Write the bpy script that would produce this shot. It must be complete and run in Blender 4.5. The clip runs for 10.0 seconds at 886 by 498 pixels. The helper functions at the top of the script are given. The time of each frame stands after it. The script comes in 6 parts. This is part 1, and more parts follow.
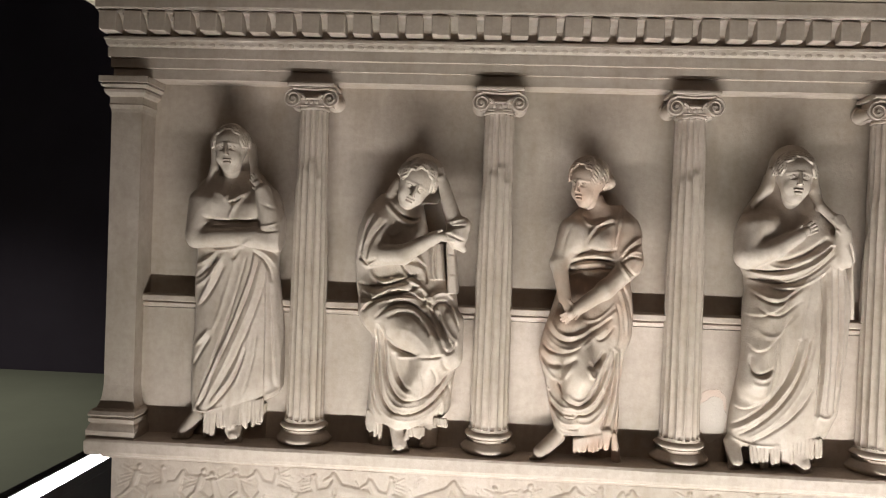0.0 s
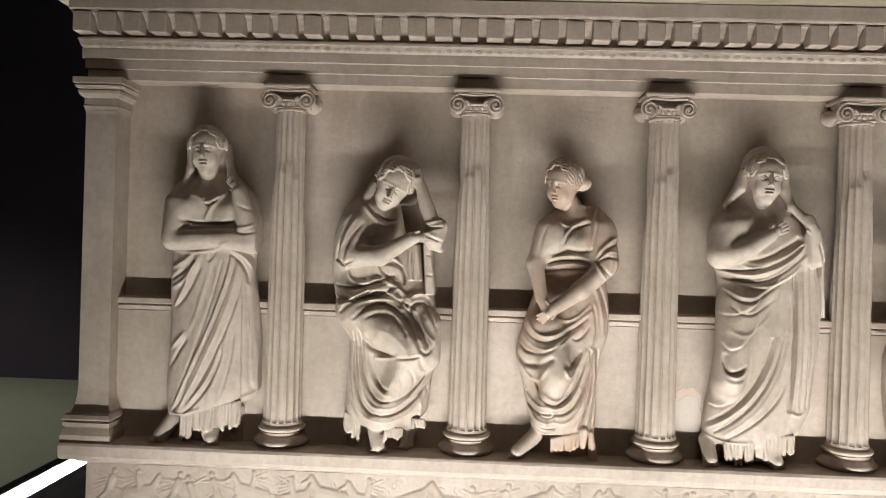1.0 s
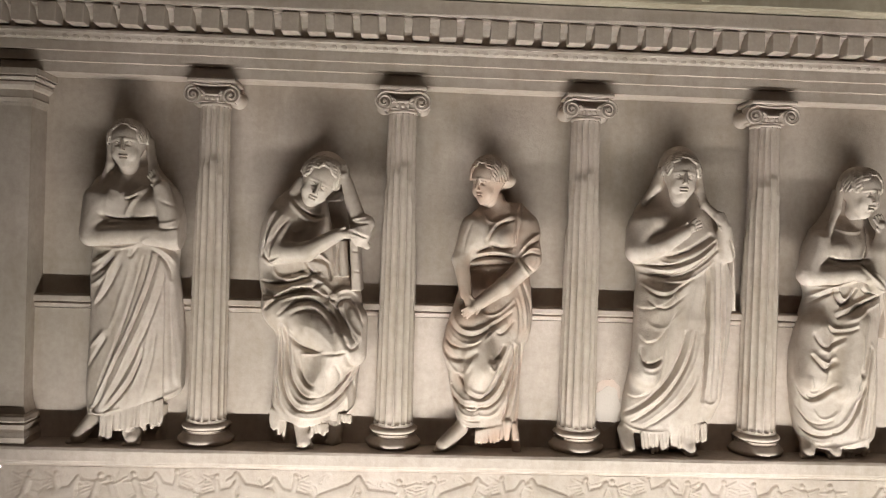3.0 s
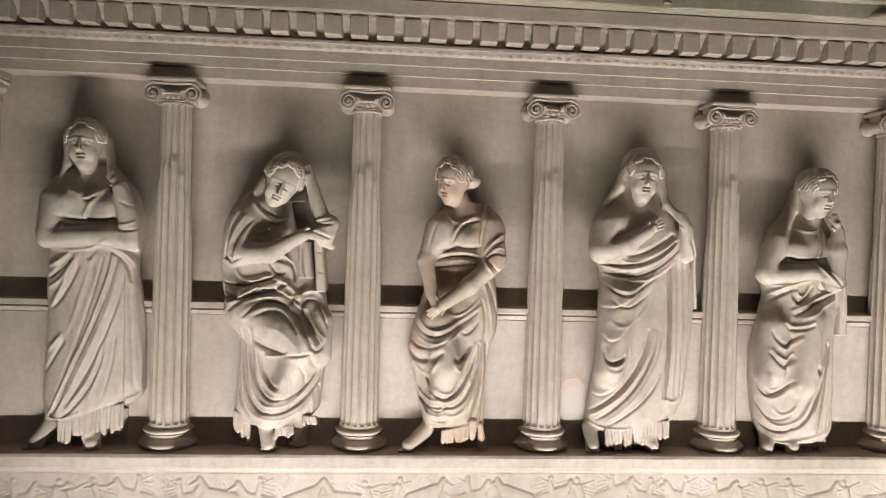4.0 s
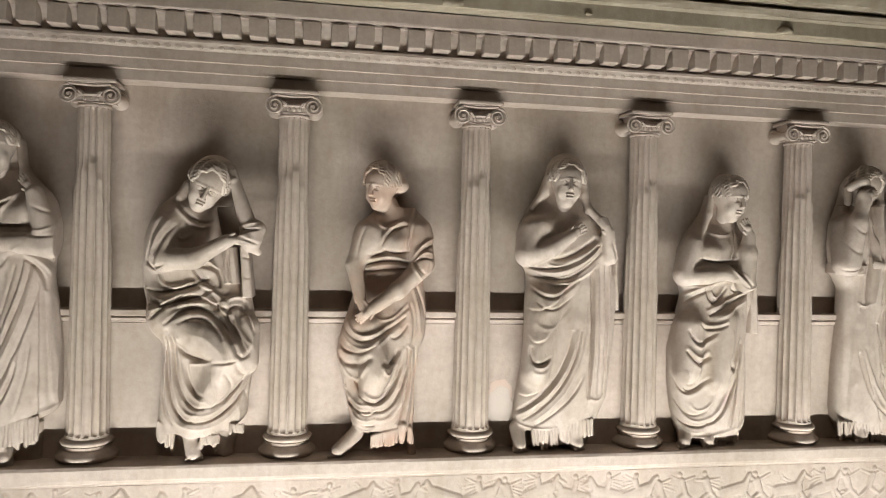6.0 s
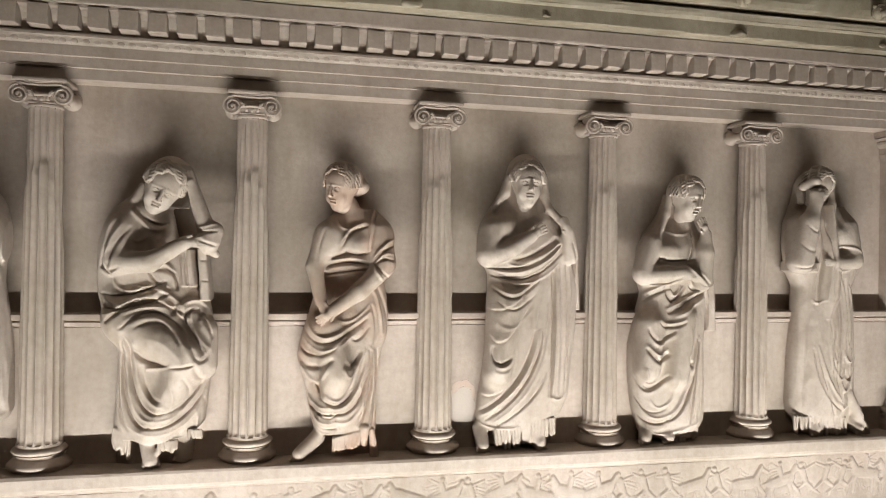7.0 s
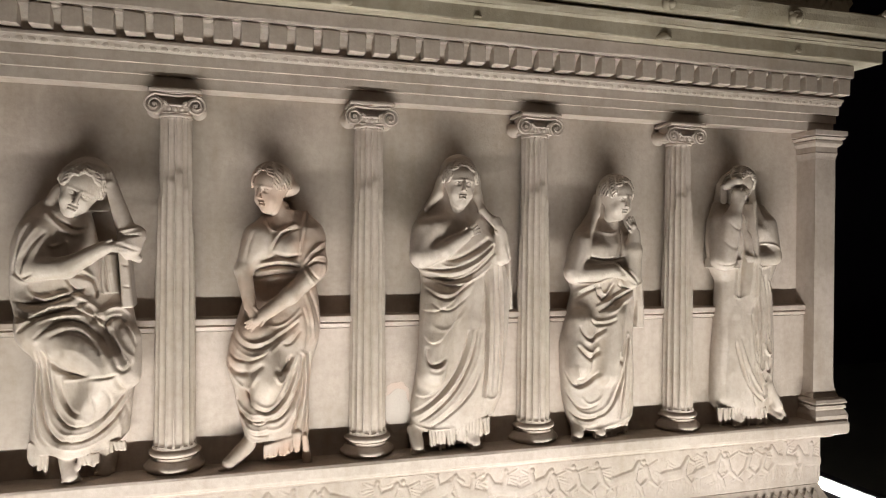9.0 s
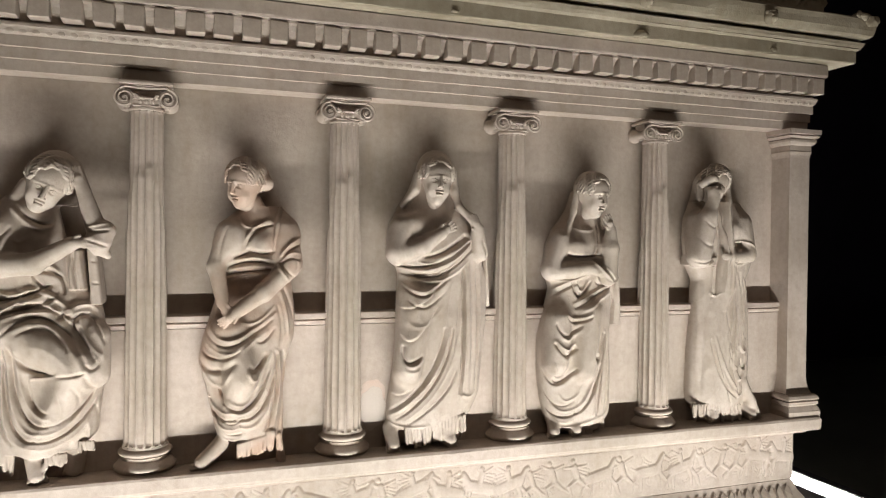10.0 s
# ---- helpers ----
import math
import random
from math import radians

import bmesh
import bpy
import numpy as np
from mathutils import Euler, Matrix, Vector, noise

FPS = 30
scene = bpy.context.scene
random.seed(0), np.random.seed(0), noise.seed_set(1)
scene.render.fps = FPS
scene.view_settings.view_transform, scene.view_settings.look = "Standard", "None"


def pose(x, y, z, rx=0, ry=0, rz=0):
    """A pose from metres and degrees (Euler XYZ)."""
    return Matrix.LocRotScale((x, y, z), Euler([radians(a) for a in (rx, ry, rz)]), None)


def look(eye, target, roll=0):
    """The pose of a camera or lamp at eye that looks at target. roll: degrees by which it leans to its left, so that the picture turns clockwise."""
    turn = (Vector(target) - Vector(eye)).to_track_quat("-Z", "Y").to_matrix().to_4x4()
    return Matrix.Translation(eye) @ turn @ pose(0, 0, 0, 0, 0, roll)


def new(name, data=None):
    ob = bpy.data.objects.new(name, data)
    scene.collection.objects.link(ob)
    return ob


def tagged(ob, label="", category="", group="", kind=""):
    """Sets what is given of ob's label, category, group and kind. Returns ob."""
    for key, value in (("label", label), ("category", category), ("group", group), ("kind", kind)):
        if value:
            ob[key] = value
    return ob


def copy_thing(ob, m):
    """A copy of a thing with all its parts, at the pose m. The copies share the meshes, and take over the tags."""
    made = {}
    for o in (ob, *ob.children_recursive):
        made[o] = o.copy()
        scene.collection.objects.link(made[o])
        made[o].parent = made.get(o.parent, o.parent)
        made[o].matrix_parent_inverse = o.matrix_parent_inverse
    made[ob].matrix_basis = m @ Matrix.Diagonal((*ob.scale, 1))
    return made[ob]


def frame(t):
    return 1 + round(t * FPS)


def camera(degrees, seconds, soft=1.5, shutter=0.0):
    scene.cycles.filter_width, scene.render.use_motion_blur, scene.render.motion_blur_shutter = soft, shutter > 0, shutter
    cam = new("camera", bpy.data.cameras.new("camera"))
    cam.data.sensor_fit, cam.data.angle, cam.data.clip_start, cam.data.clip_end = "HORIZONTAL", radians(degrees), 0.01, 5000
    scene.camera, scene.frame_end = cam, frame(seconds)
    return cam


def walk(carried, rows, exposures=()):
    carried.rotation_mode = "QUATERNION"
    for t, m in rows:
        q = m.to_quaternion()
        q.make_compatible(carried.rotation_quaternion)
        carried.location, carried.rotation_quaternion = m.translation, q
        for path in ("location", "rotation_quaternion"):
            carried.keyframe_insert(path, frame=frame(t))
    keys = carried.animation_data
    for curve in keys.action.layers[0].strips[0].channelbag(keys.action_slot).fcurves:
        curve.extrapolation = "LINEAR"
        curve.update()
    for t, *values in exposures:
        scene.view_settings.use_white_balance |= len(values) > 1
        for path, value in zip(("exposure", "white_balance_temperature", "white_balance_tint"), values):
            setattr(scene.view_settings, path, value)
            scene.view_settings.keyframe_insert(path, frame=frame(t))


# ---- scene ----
cam = camera(63.5, 10.0, soft=1.1)
PATH = [
    (0, (0.375, -1.501, 1.595), (0.25, 0.495, 1.576), 2.0),
    (0.5, (0.38, -1.503, 1.592), (0.276, 0.495, 1.58), 1.9),
    (1, (0.385, -1.506, 1.589), (0.31, 0.492, 1.583), 1.8),
    (1.5, (0.391, -1.512, 1.587), (0.353, 0.488, 1.582), 1.6),
    (2, (0.397, -1.515, 1.583), (0.401, 0.485, 1.579), 1.9),
    (2.5, (0.405, -1.517, 1.597), (0.453, 0.482, 1.576), 1.8),
    (3, (0.422, -1.521, 1.591), (0.503, 0.478, 1.578), 1.8),
    (4.5, (0.434, -1.521, 1.6), (0.645, 0.468, 1.58), 1.5),
    (5, (0.439, -1.528, 1.589), (0.694, 0.455, 1.59), 1.4),
    (6.5, (0.451, -1.534, 1.609), (0.837, 0.428, 1.597), 1.2),
    (7, (0.46, -1.535, 1.597), (0.89, 0.419, 1.602), 0.9),
    (7.5, (0.461, -1.53, 1.608), (0.948, 0.41, 1.599), 1.0),
    (8, (0.461, -1.528, 1.611), (0.997, 0.399, 1.599), 0.9),
    (8.5, (0.468, -1.529, 1.615), (1.038, 0.389, 1.6), 0.7),
    (9, (0.472, -1.528, 1.615), (1.07, 0.381, 1.602), 0.4),
    (9.5, (0.477, -1.525, 1.618), (1.106, 0.374, 1.598), 0.5),
    (10, (0.481, -1.519, 1.617), (1.134, 0.371, 1.593), 0.6),
]
walk(cam, [(t, look(eye, target, roll)) for t, eye, target, roll in PATH])

# ---- light ----
world = bpy.data.worlds.new("world")
scene.world = world
world.use_nodes = True
world.node_tree.nodes["Background"].inputs[0].default_value = (0.03, 0.025, 0.035, 1)
world.node_tree.nodes["Background"].inputs[1].default_value = 0.05
scene.view_settings.exposure = 0.0
# the gallery's own dim lamp over the floor beyond
lamp = bpy.data.lights.new("gallery_lamp", "SPOT")
lamp.energy, lamp.spot_size, lamp.spot_blend, lamp.shadow_soft_size, lamp.color = 420.0, radians(95), 0.8, 0.15, (1.0, 0.97, 0.85)
new("gallery_lamp", lamp).matrix_basis = look((-5.2, 3.6, 4.4), (-5.0, 3.4, 0.0))
# added warm fill over the visitors' side to lift the shadows, no fixture there
soft_fill = bpy.data.lights.new("fill_light", "AREA")
soft_fill.energy, soft_fill.size, soft_fill.color = 17.0, 1.6, (1.0, 0.82, 0.66)
new("fill_light", soft_fill).matrix_basis = look((0.8, -2.6, 4.4), (0.8, 0.0, 1.2))
LED_POWER = 200.0
# the lensed light strip of the front rail, washing up the colonnade
wash = bpy.data.lights.new("strip_light", "AREA")
wash.shape, wash.size, wash.size_y, wash.spread = "RECTANGLE", 2.4, 0.014, radians(95)
wash.energy, wash.color = 14.7, (1.0, 0.995, 0.96)
new("strip_light", wash).matrix_basis = look((0.93, -0.640, 0.690), (0.93, -0.03, 1.50))

# plan, metres: x along the front, y into the chest, z up
STEP = 0.39                      # column spacing
AXIS = [i * STEP for i in range(5)]
END_L, END_R, BACK = -0.43, 2.022, 1.22
LEDGE = 1.164                    # where the figures stand
SOFFIT = 1.919                   # underside of the architrave
WALL, PARAPET = 0.029, 0.0
RAIL_Z, RAIL_OFF = 0.677, 0.78


# ---- materials ----
def nodes_of(name, rough, metal=0.0):
    m = bpy.data.materials.new(name)
    m.use_nodes = True
    t = m.node_tree
    b = t.nodes["Principled BSDF"]
    b.inputs["Roughness"].default_value, b.inputs["Metallic"].default_value = rough, metal
    return m, t, b


def noise_node(t, scale, detail=6.0, rough=0.6, stretch=None):
    n = t.nodes.new("ShaderNodeTexNoise")
    n.inputs["Scale"].default_value, n.inputs["Detail"].default_value, n.inputs["Roughness"].default_value = scale, detail, rough
    c = t.nodes.new("ShaderNodeTexCoord")
    if stretch:
        mp = t.nodes.new("ShaderNodeMapping")
        mp.inputs["Scale"].default_value = stretch
        t.links.new(c.outputs["Object"], mp.inputs["Vector"])
        t.links.new(mp.outputs["Vector"], n.inputs["Vector"])
    else:
        t.links.new(c.outputs["Object"], n.inputs["Vector"])
    return n


def ramp(t, src, stops):
    r = t.nodes.new("ShaderNodeValToRGB")
    e = r.color_ramp.elements
    e[0].position, e[0].color = stops[0][0], (*stops[0][1], 1)
    e[1].position, e[1].color = stops[-1][0], (*stops[-1][1], 1)
    for p, col in stops[1:-1]:
        e.new(p).color = (*col, 1)
    t.links.new(src, r.inputs["Fac"])
    return r


def mixed(t, fac, a, b, mode="MIX"):
    m = t.nodes.new("ShaderNodeMix")
    m.data_type, m.blend_type = "RGBA", mode
    for src, slot in ((fac, 0), (a, 6), (b, 7)):
        if isinstance(src, (int, float)):
            m.inputs[slot].default_value = src
        elif isinstance(src, tuple):
            m.inputs[slot].default_value = (*src, 1)
        else:
            t.links.new(src, m.inputs[slot])
    return m.outputs[2]


def marble(name, light, dark, rust=0.0, bump=0.25):
    """Old marble: warm mottling, stains, fine pitted grain."""
    m, t, b = nodes_of(name, 0.62)
    big = ramp(t, noise_node(t, 5.0).outputs["Fac"], [(0.32, dark), (0.62, light)])
    fine = ramp(t, noise_node(t, 70.0, 4.0).outputs["Fac"], [(0.25, (0.80, 0.78, 0.75)), (0.6, (1, 1, 1))])
    col = mixed(t, 0.7, big.outputs["Color"], fine.outputs["Color"], "MULTIPLY")
    streak = ramp(t, noise_node(t, 9.0, 5.0, 0.6, (3.0, 3.0, 0.5)).outputs["Fac"], [(0.45, (1, 1, 1)), (0.75, (0.80, 0.76, 0.69))])
    col = mixed(t, 0.6, col, streak.outputs["Color"], "MULTIPLY")
    patina = ramp(t, noise_node(t, 1.9, 4.0, 0.55).outputs["Fac"], [(0.35, (0.80, 0.78, 0.72)), (0.60, (1.04, 1.0, 0.98))])
    col = mixed(t, 0.8, col, patina.outputs["Color"], "MULTIPLY")
    if rust:
        spot = ramp(t, noise_node(t, 6.5, 3.0).outputs["Fac"], [(0.46, (0, 0, 0)), (0.66, (1, 1, 1))])
        amount = t.nodes.new("ShaderNodeMath")
        amount.operation = "MULTIPLY"
        t.links.new(spot.outputs["Color"], amount.inputs[0])
        amount.inputs[1].default_value = rust
        col = mixed(t, amount.outputs[0], col, (0.43, 0.27, 0.19))
    t.links.new(col, b.inputs["Base Color"])
    bm = t.nodes.new("ShaderNodeBump")
    bm.inputs["Strength"].default_value, bm.inputs["Distance"].default_value = bump, 0.004
    t.links.new(noise_node(t, 110.0, 5.0, 0.65).outputs["Fac"], bm.inputs["Height"])
    t.links.new(bm.outputs["Normal"], b.inputs["Normal"])
    return m


STONE = marble("weathered_marble", (0.475, 0.408, 0.352), (0.365, 0.308, 0.258))
STATUE_STONE = marble("carved_marble", (0.505, 0.438, 0.380), (0.415, 0.353, 0.300), bump=0.28)
STATUE_RUST = marble("rust_stained_marble", (0.50, 0.43, 0.37), (0.42, 0.35, 0.295), rust=0.75, bump=0.28)
LID_STONE = marble("yellowed_marble", (0.42, 0.37, 0.28), (0.29, 0.25, 0.18), bump=0.4)


def plain(name, a, b_col, scale, rough, metal=0.0, bump=0.1):
    m, t, b = nodes_of(name, rough, metal)
    t.links.new(ramp(t, noise_node(t, scale).outputs["Fac"], [(0.3, a), (0.7, b_col)]).outputs["Color"], b.inputs["Base Color"])
    bm = t.nodes.new("ShaderNodeBump")
    bm.inputs["Strength"].default_value, bm.inputs["Distance"].default_value = bump, 0.002
    t.links.new(noise_node(t, scale * 12).outputs["Fac"], bm.inputs["Height"])
    t.links.new(bm.outputs["Normal"], b.inputs["Normal"])
    return m


FLOOR = plain("dull_green_floor", (0.20, 0.21, 0.16), (0.25, 0.26, 0.20), 0.8, 0.5)
DARK_WALL = plain("dark_paint", (0.055, 0.042, 0.066), (0.065, 0.052, 0.078), 1.5, 0.85)
RAIL_METAL = plain("dark_grey_metal", (0.06, 0.06, 0.062), (0.075, 0.075, 0.078), 6.0, 0.45, 0.3)
PLATFORM = plain("black_platform", (0.03, 0.03, 0.032), (0.045, 0.045, 0.047), 4.0, 0.6)
LED, _t, _b = nodes_of("lit_led", 0.5)
_b.inputs["Base Color"].default_value = (0.9, 0.9, 0.9, 1)
_b.inputs["Emission Color"].default_value = (1.0, 0.995, 0.96, 1)
_b.inputs["Emission Strength"].default_value = LED_POWER
LENS, _t, _b = nodes_of("lit_lens", 0.5)
_b.inputs["Base Color"].default_value = (0.9, 0.9, 0.9, 1)
_b.inputs["Emission Color"].default_value = (1.0, 0.995, 0.96, 1)
_b.inputs["Emission Strength"].default_value = 12.0


# ---- mesh helpers ----
def mesh_of(name, verts, faces, material, smooth=False):
    me = bpy.data.meshes.new(name)
    me.from_pydata([tuple(v) for v in verts], [], [tuple(f) for f in faces])
    me.materials.append(material)
    if smooth:
        me.shade_smooth()
    me.update()
    return me


def part(name, bm, material, parent=None, label="", smooth=False):
    """A bmesh as one mesh object under a thing or a part."""
    bmesh.ops.recalc_face_normals(bm, faces=bm.faces)
    me = bpy.data.meshes.new(name)
    bm.to_mesh(me)
    bm.free()
    me.materials.append(material)
    if smooth:
        me.shade_smooth()
    ob = new(name, me)
    ob.parent = parent
    if label:
        tagged(ob, label)
    return ob


def thing(name, label, category, group="", at=(0, 0, 0)):
    ob = new(name)
    ob.location = at
    ob.empty_display_size = 0.05
    return tagged(ob, label, category, group)


def box(bm, x0, x1, y0, y1, z0, z1, bevel=0.0):
    m = Matrix.Translation(((x0 + x1) / 2, (y0 + y1) / 2, (z0 + z1) / 2)) @ Matrix.Diagonal((x1 - x0, y1 - y0, z1 - z0, 1))
    made = bmesh.ops.create_cube(bm, size=1, matrix=m)["verts"]
    if bevel:
        edges = list({e for v in made for e in v.link_edges})
        bmesh.ops.bevel(bm, geom=edges, offset=bevel, segments=2, affect="EDGES", profile=0.5)
    return bm


def boxed(x0, x1, y0, y1, z0, z1, bevel=0.0):
    return box(bmesh.new(), x0, x1, y0, y1, z0, z1, bevel)


def ring(profile, x0, x1, y0, y1, pieces=1, wobble=0.0, ends=1.0):
    """A moulding run round a rectangle: profile of (outward, z) from bottom to top, closed by flat caps."""
    bm = bmesh.new()
    loops = []
    for n, (o, z) in enumerate(profile):
        a, b, c, d = x0 - o * ends, x1 + o * ends, y0 - o, y1 + o
        pts = []
        for i in range(pieces):
            pts.append((a + (b - a) * i / pieces, c, z))
        pts += [(b, c, z), (b, d, z), (a, d, z)]
        row = []
        for x, y, zz in pts:
            w = wobble * noise.noise(Vector((x * 6.3, n * 1.7, zz * 40)))
            v = wobble * noise.noise(Vector((x * 25.0, n * 3.1 + 9, zz * 40))) * 0.7
            row.append(bm.verts.new((x, y + (w + v if 0 < n < len(profile) - 1 else 0), zz + w * 0.6)))
        loops.append(row)
    for r, s in zip(loops, loops[1:]):
        for i in range(len(r)):
            j = (i + 1) % len(r)
            bm.faces.new((r[i], r[j], s[j], s[i]))
    bm.faces.new(loops[0][::-1])
    bm.faces.new(loops[-1])
    return bm


def lathe(profile, sides=32):
    bm = bmesh.new()
    rows = [[bm.verts.new((r * math.cos(2 * math.pi * i / sides), r * math.sin(2 * math.pi * i / sides), z)) for i in range(sides)] for r, z in profile]
    for a, b in zip(rows, rows[1:]):
        for i in range(sides):
            j = (i + 1) % sides
            bm.faces.new((a[i], a[j], b[j], b[i]))
    bm.faces.new(rows[0][::-1])
    bm.faces.new(rows[-1])
    return bm


def bulge(o, z0, z1, r, n=6):
    """Half-round profile between two heights, r proud of o."""
    return [(o + r * math.sin(math.pi * i / n), z0 + (z1 - z0) * (1 - math.cos(math.pi * i / n)) / 2) for i in range(n + 1)]


def tube(bm, pts, radii, sides=8):
    """A round rod through pts."""
    rows = []
    for i, p in enumerate(pts):
        p = Vector(p)
        d = (Vector(pts[min(i + 1, len(pts) - 1)]) - Vector(pts[max(i - 1, 0)])).normalized()
        side, flat = d.cross(Vector((0, 1, 0))).normalized(), Vector((0, 1, 0))
        rows.append([bm.verts.new(p + radii[i] * (side * math.cos(2 * math.pi * k / sides) + flat * math.sin(2 * math.pi * k / sides))) for k in range(sides)])
    for a, b in zip(rows, rows[1:]):
        for k in range(sides):
            j = (k + 1) % sides
            bm.faces.new((a[k], a[j], b[j], b[k]))
    bm.faces.new(rows[0][::-1])
    bm.faces.new(rows[-1])
    return bm


# ---- the room ----
def slab(name, x0, x1, y0, y1, z0, z1, material, label, category):
    ob = part(name, boxed(x0, x1, y0, y1, z0, z1), material)
    return tagged(ob, label, category, kind="structure")


slab("floor", -9, 10, -6, 6.2, -0.2, 0.0, FLOOR, "dull grey-green museum floor in dim light", "floor")
slab("wall_north", -9, 10, 6.2, 6.5, 0.0, 4.5, DARK_WALL, "unlit dark wall behind the sarcophagus", "wall")
slab("wall_south", -9, 10, -6.3, -6, 0.0, 4.5, DARK_WALL, "unlit dark wall of the gallery", "wall")
slab("wall_west", -9.3, -9, -6, 6.2, 0.0, 4.5, DARK_WALL, "unlit dark wall of the gallery", "wall")
slab("wall_east", 10, 10.3, -6, 6.2, 0.0, 4.5, DARK_WALL, "unlit dark wall of the gallery", "wall")
slab("ceiling", -9.3, 10.3, -6.3, 6.5, 4.5, 4.7, DARK_WALL, "unlit dark gallery ceiling", "ceiling")

P0, P1, PF, PB = END_L - RAIL_OFF + 0.03, END_R + RAIL_OFF - 0.03, -0.66, BACK + RAIL_OFF
platform = tagged(part("platform", boxed(P0 + 0.05, P1 - 0.05, PF + 0.05, PB - 0.05, 0.0, 0.25, 0.006), PLATFORM),
                  "low black display platform under the sarcophagus", "platform")


# barrier rail with a light strip on its inner shoulder, one run a side
def rail(length, lit0, lit1, glow=LED):
    ob = thing("barrier_rail", "dark metal barrier rail carrying a lit light strip", "barrier rail", "rails round the sarcophagus")
    part("housing", boxed(-length / 2, length / 2, -0.05, 0.0, 0.0, RAIL_Z + 0.024, 0.004), RAIL_METAL, ob)
    # shelf added under the strip to keep its light off the platform
    part("light_guard", boxed(-length / 2, length / 2, 0.001, 0.036, RAIL_Z - 0.060, RAIL_Z - 0.014, 0.003), RAIL_METAL, ob)
    strip = part("light_strip", boxed(lit0, lit1, -0.004, 0.004, -0.0085, 0.0085, 0.002), glow, ob, "white glowing light strip")
    strip.matrix_basis = pose(0, 0.013, RAIL_Z + 0.001, 58)
    return ob


front_rail = rail(P1 - P0, -1.25, 1.25, LENS)
front_rail.location = ((P0 + P1) / 2, PF, 0)
back_rail = copy_thing(front_rail, pose((P0 + P1) / 2, PB, 0, 0, 0, 180))
side_rail = rail(PB - PF - 0.1, -1.30, 0.62)
side_rail.matrix_basis = pose(P0, (PF + PB) / 2, 0, 0, 0, -90)
far_rail = rail(PB - PF - 0.1, -0.62, 1.30)
far_rail.matrix_basis = pose(P1, (PF + PB) / 2, 0, 0, 0, 90)

# ---- the sarcophagus ----
chest = thing("sarcophagus", "weathered marble sarcophagus shaped as a small colonnaded temple", "sarcophagus", at=(0, 0, 0))

part("plinth", ring([(0.06, 0.25), (0.06, 0.86), (0.05, 0.87)], END_L + 0.065, END_R - 0.084, -0.01, BACK, 1), STONE, chest)
part("base_moulding", ring([(0.09, 0.872), (0.09, 0.90)] + bulge(0.062, 0.902, 0.93, 0.025) + [(0.062, 0.94), (0.056, 0.955), (0.044, 0.972), (0.036, 0.99), (0.033, 0.998)], END_L + 0.067, END_R - 0.086, -0.01, BACK, 60, 0.001), STONE, chest)
part("podium", ring([(0.034, 1.0), (0.034, 1.118)], END_L + 0.065, END_R - 0.084, -0.01, BACK, 1), STONE, chest)
part("ledge", ring([(0.034, 1.119), (0.036, 1.123), (0.042, 1.127), (0.053, 1.129), (0.058, 1.132), (0.060, 1.138), (0.060, 1.158), (0.0575, 1.163), (0.054, LEDGE)], END_L + 0.045, END_R - 0.045, -0.013, BACK, 90, 0.0012), STONE, chest)
part("parapet", boxed(END_L + 0.05, END_R - 0.05, PARAPET, BACK, LEDGE - 0.004, 1.434), STONE, chest)
part("parapet_moulding", ring([(0.0, 1.4345), (0.006, 1.437), (0.0075, 1.444), (0.003, 1.447), (0.009, 1.450), (0.009, 1.460), (0.006, 1.463)], END_L + 0.055, END_R - 0.055, PARAPET + 0.003, BACK, 60, 0.0008), STONE, chest)
part("chamber_wall", boxed(END_L + 0.05, END_R - 0.05, WALL, BACK, 1.455, SOFFIT + 0.01), STONE, chest)


def pilaster(x0, x1):
    """Corner pilaster with a stepped base and a moulded cap."""
    p = new("pilaster")
    p.parent = chest
    y0, y1 = -0.034, 0.10
    part("shaft", ring([(0.009, 1.222), (0.005, 1.232), (0.002, 1.246), (0, 1.268), (0, 1.845), (0.0015, 1.852)], x0, x1, y0, y1, 4, 0.0008), STONE, p)
    part("base", ring([(0.022, LEDGE - 0.003), (0.023, 1.178), (0.021, 1.181), (0.018, 1.187), (0.0145, 1.192), (0.0145, 1.194), (0.0185, 1.1955), (0.0185, 1.203), (0.0125, 1.2045), (0.0125, 1.2065), (0.019, 1.208), (0.020, 1.211), (0.016, 1.218), (0.0105, 1.2215)], x0 - 0.004, x1 + 0.004, y0 - 0.008, y1, 12, 0.0008, 0.7), STONE, p)
    part("cap", ring([(0.0015, 1.8525), (0.004, 1.861), (0.003, 1.864), (0.003, 1.877), (0.007, 1.880), (0.0115, 1.886), (0.012, 1.892), (0.009, 1.8945), (0.015, 1.897), (0.018, 1.901), (0.0145, 1.9030), (0.0145, 1.9045), (0.020, 1.906), (0.020, SOFFIT - 0.001)], x0, x1, y0, y1, 12, 0.0008), STONE, p)
    return p


pilaster(-0.427, -0.362)
pilaster(1.957, 2.022)


def spiral(cx, cz, r, turn):
    """Points of a volute that winds inwards from its top."""
    pts, rad = [], []
    n = 46
    for i in range(n + 1):
        s = i / n
        a = math.pi / 2 - turn * s * 2 * math.pi * 2.15
        rr = r * (1 - s) ** 0.85 * 0.92 + r * 0.05
        pts.append((cx + rr * math.cos(a), 0, cz + rr * math.sin(a)))
        rad.append(0.0027 * (1 - 0.35 * s))
    return pts, rad


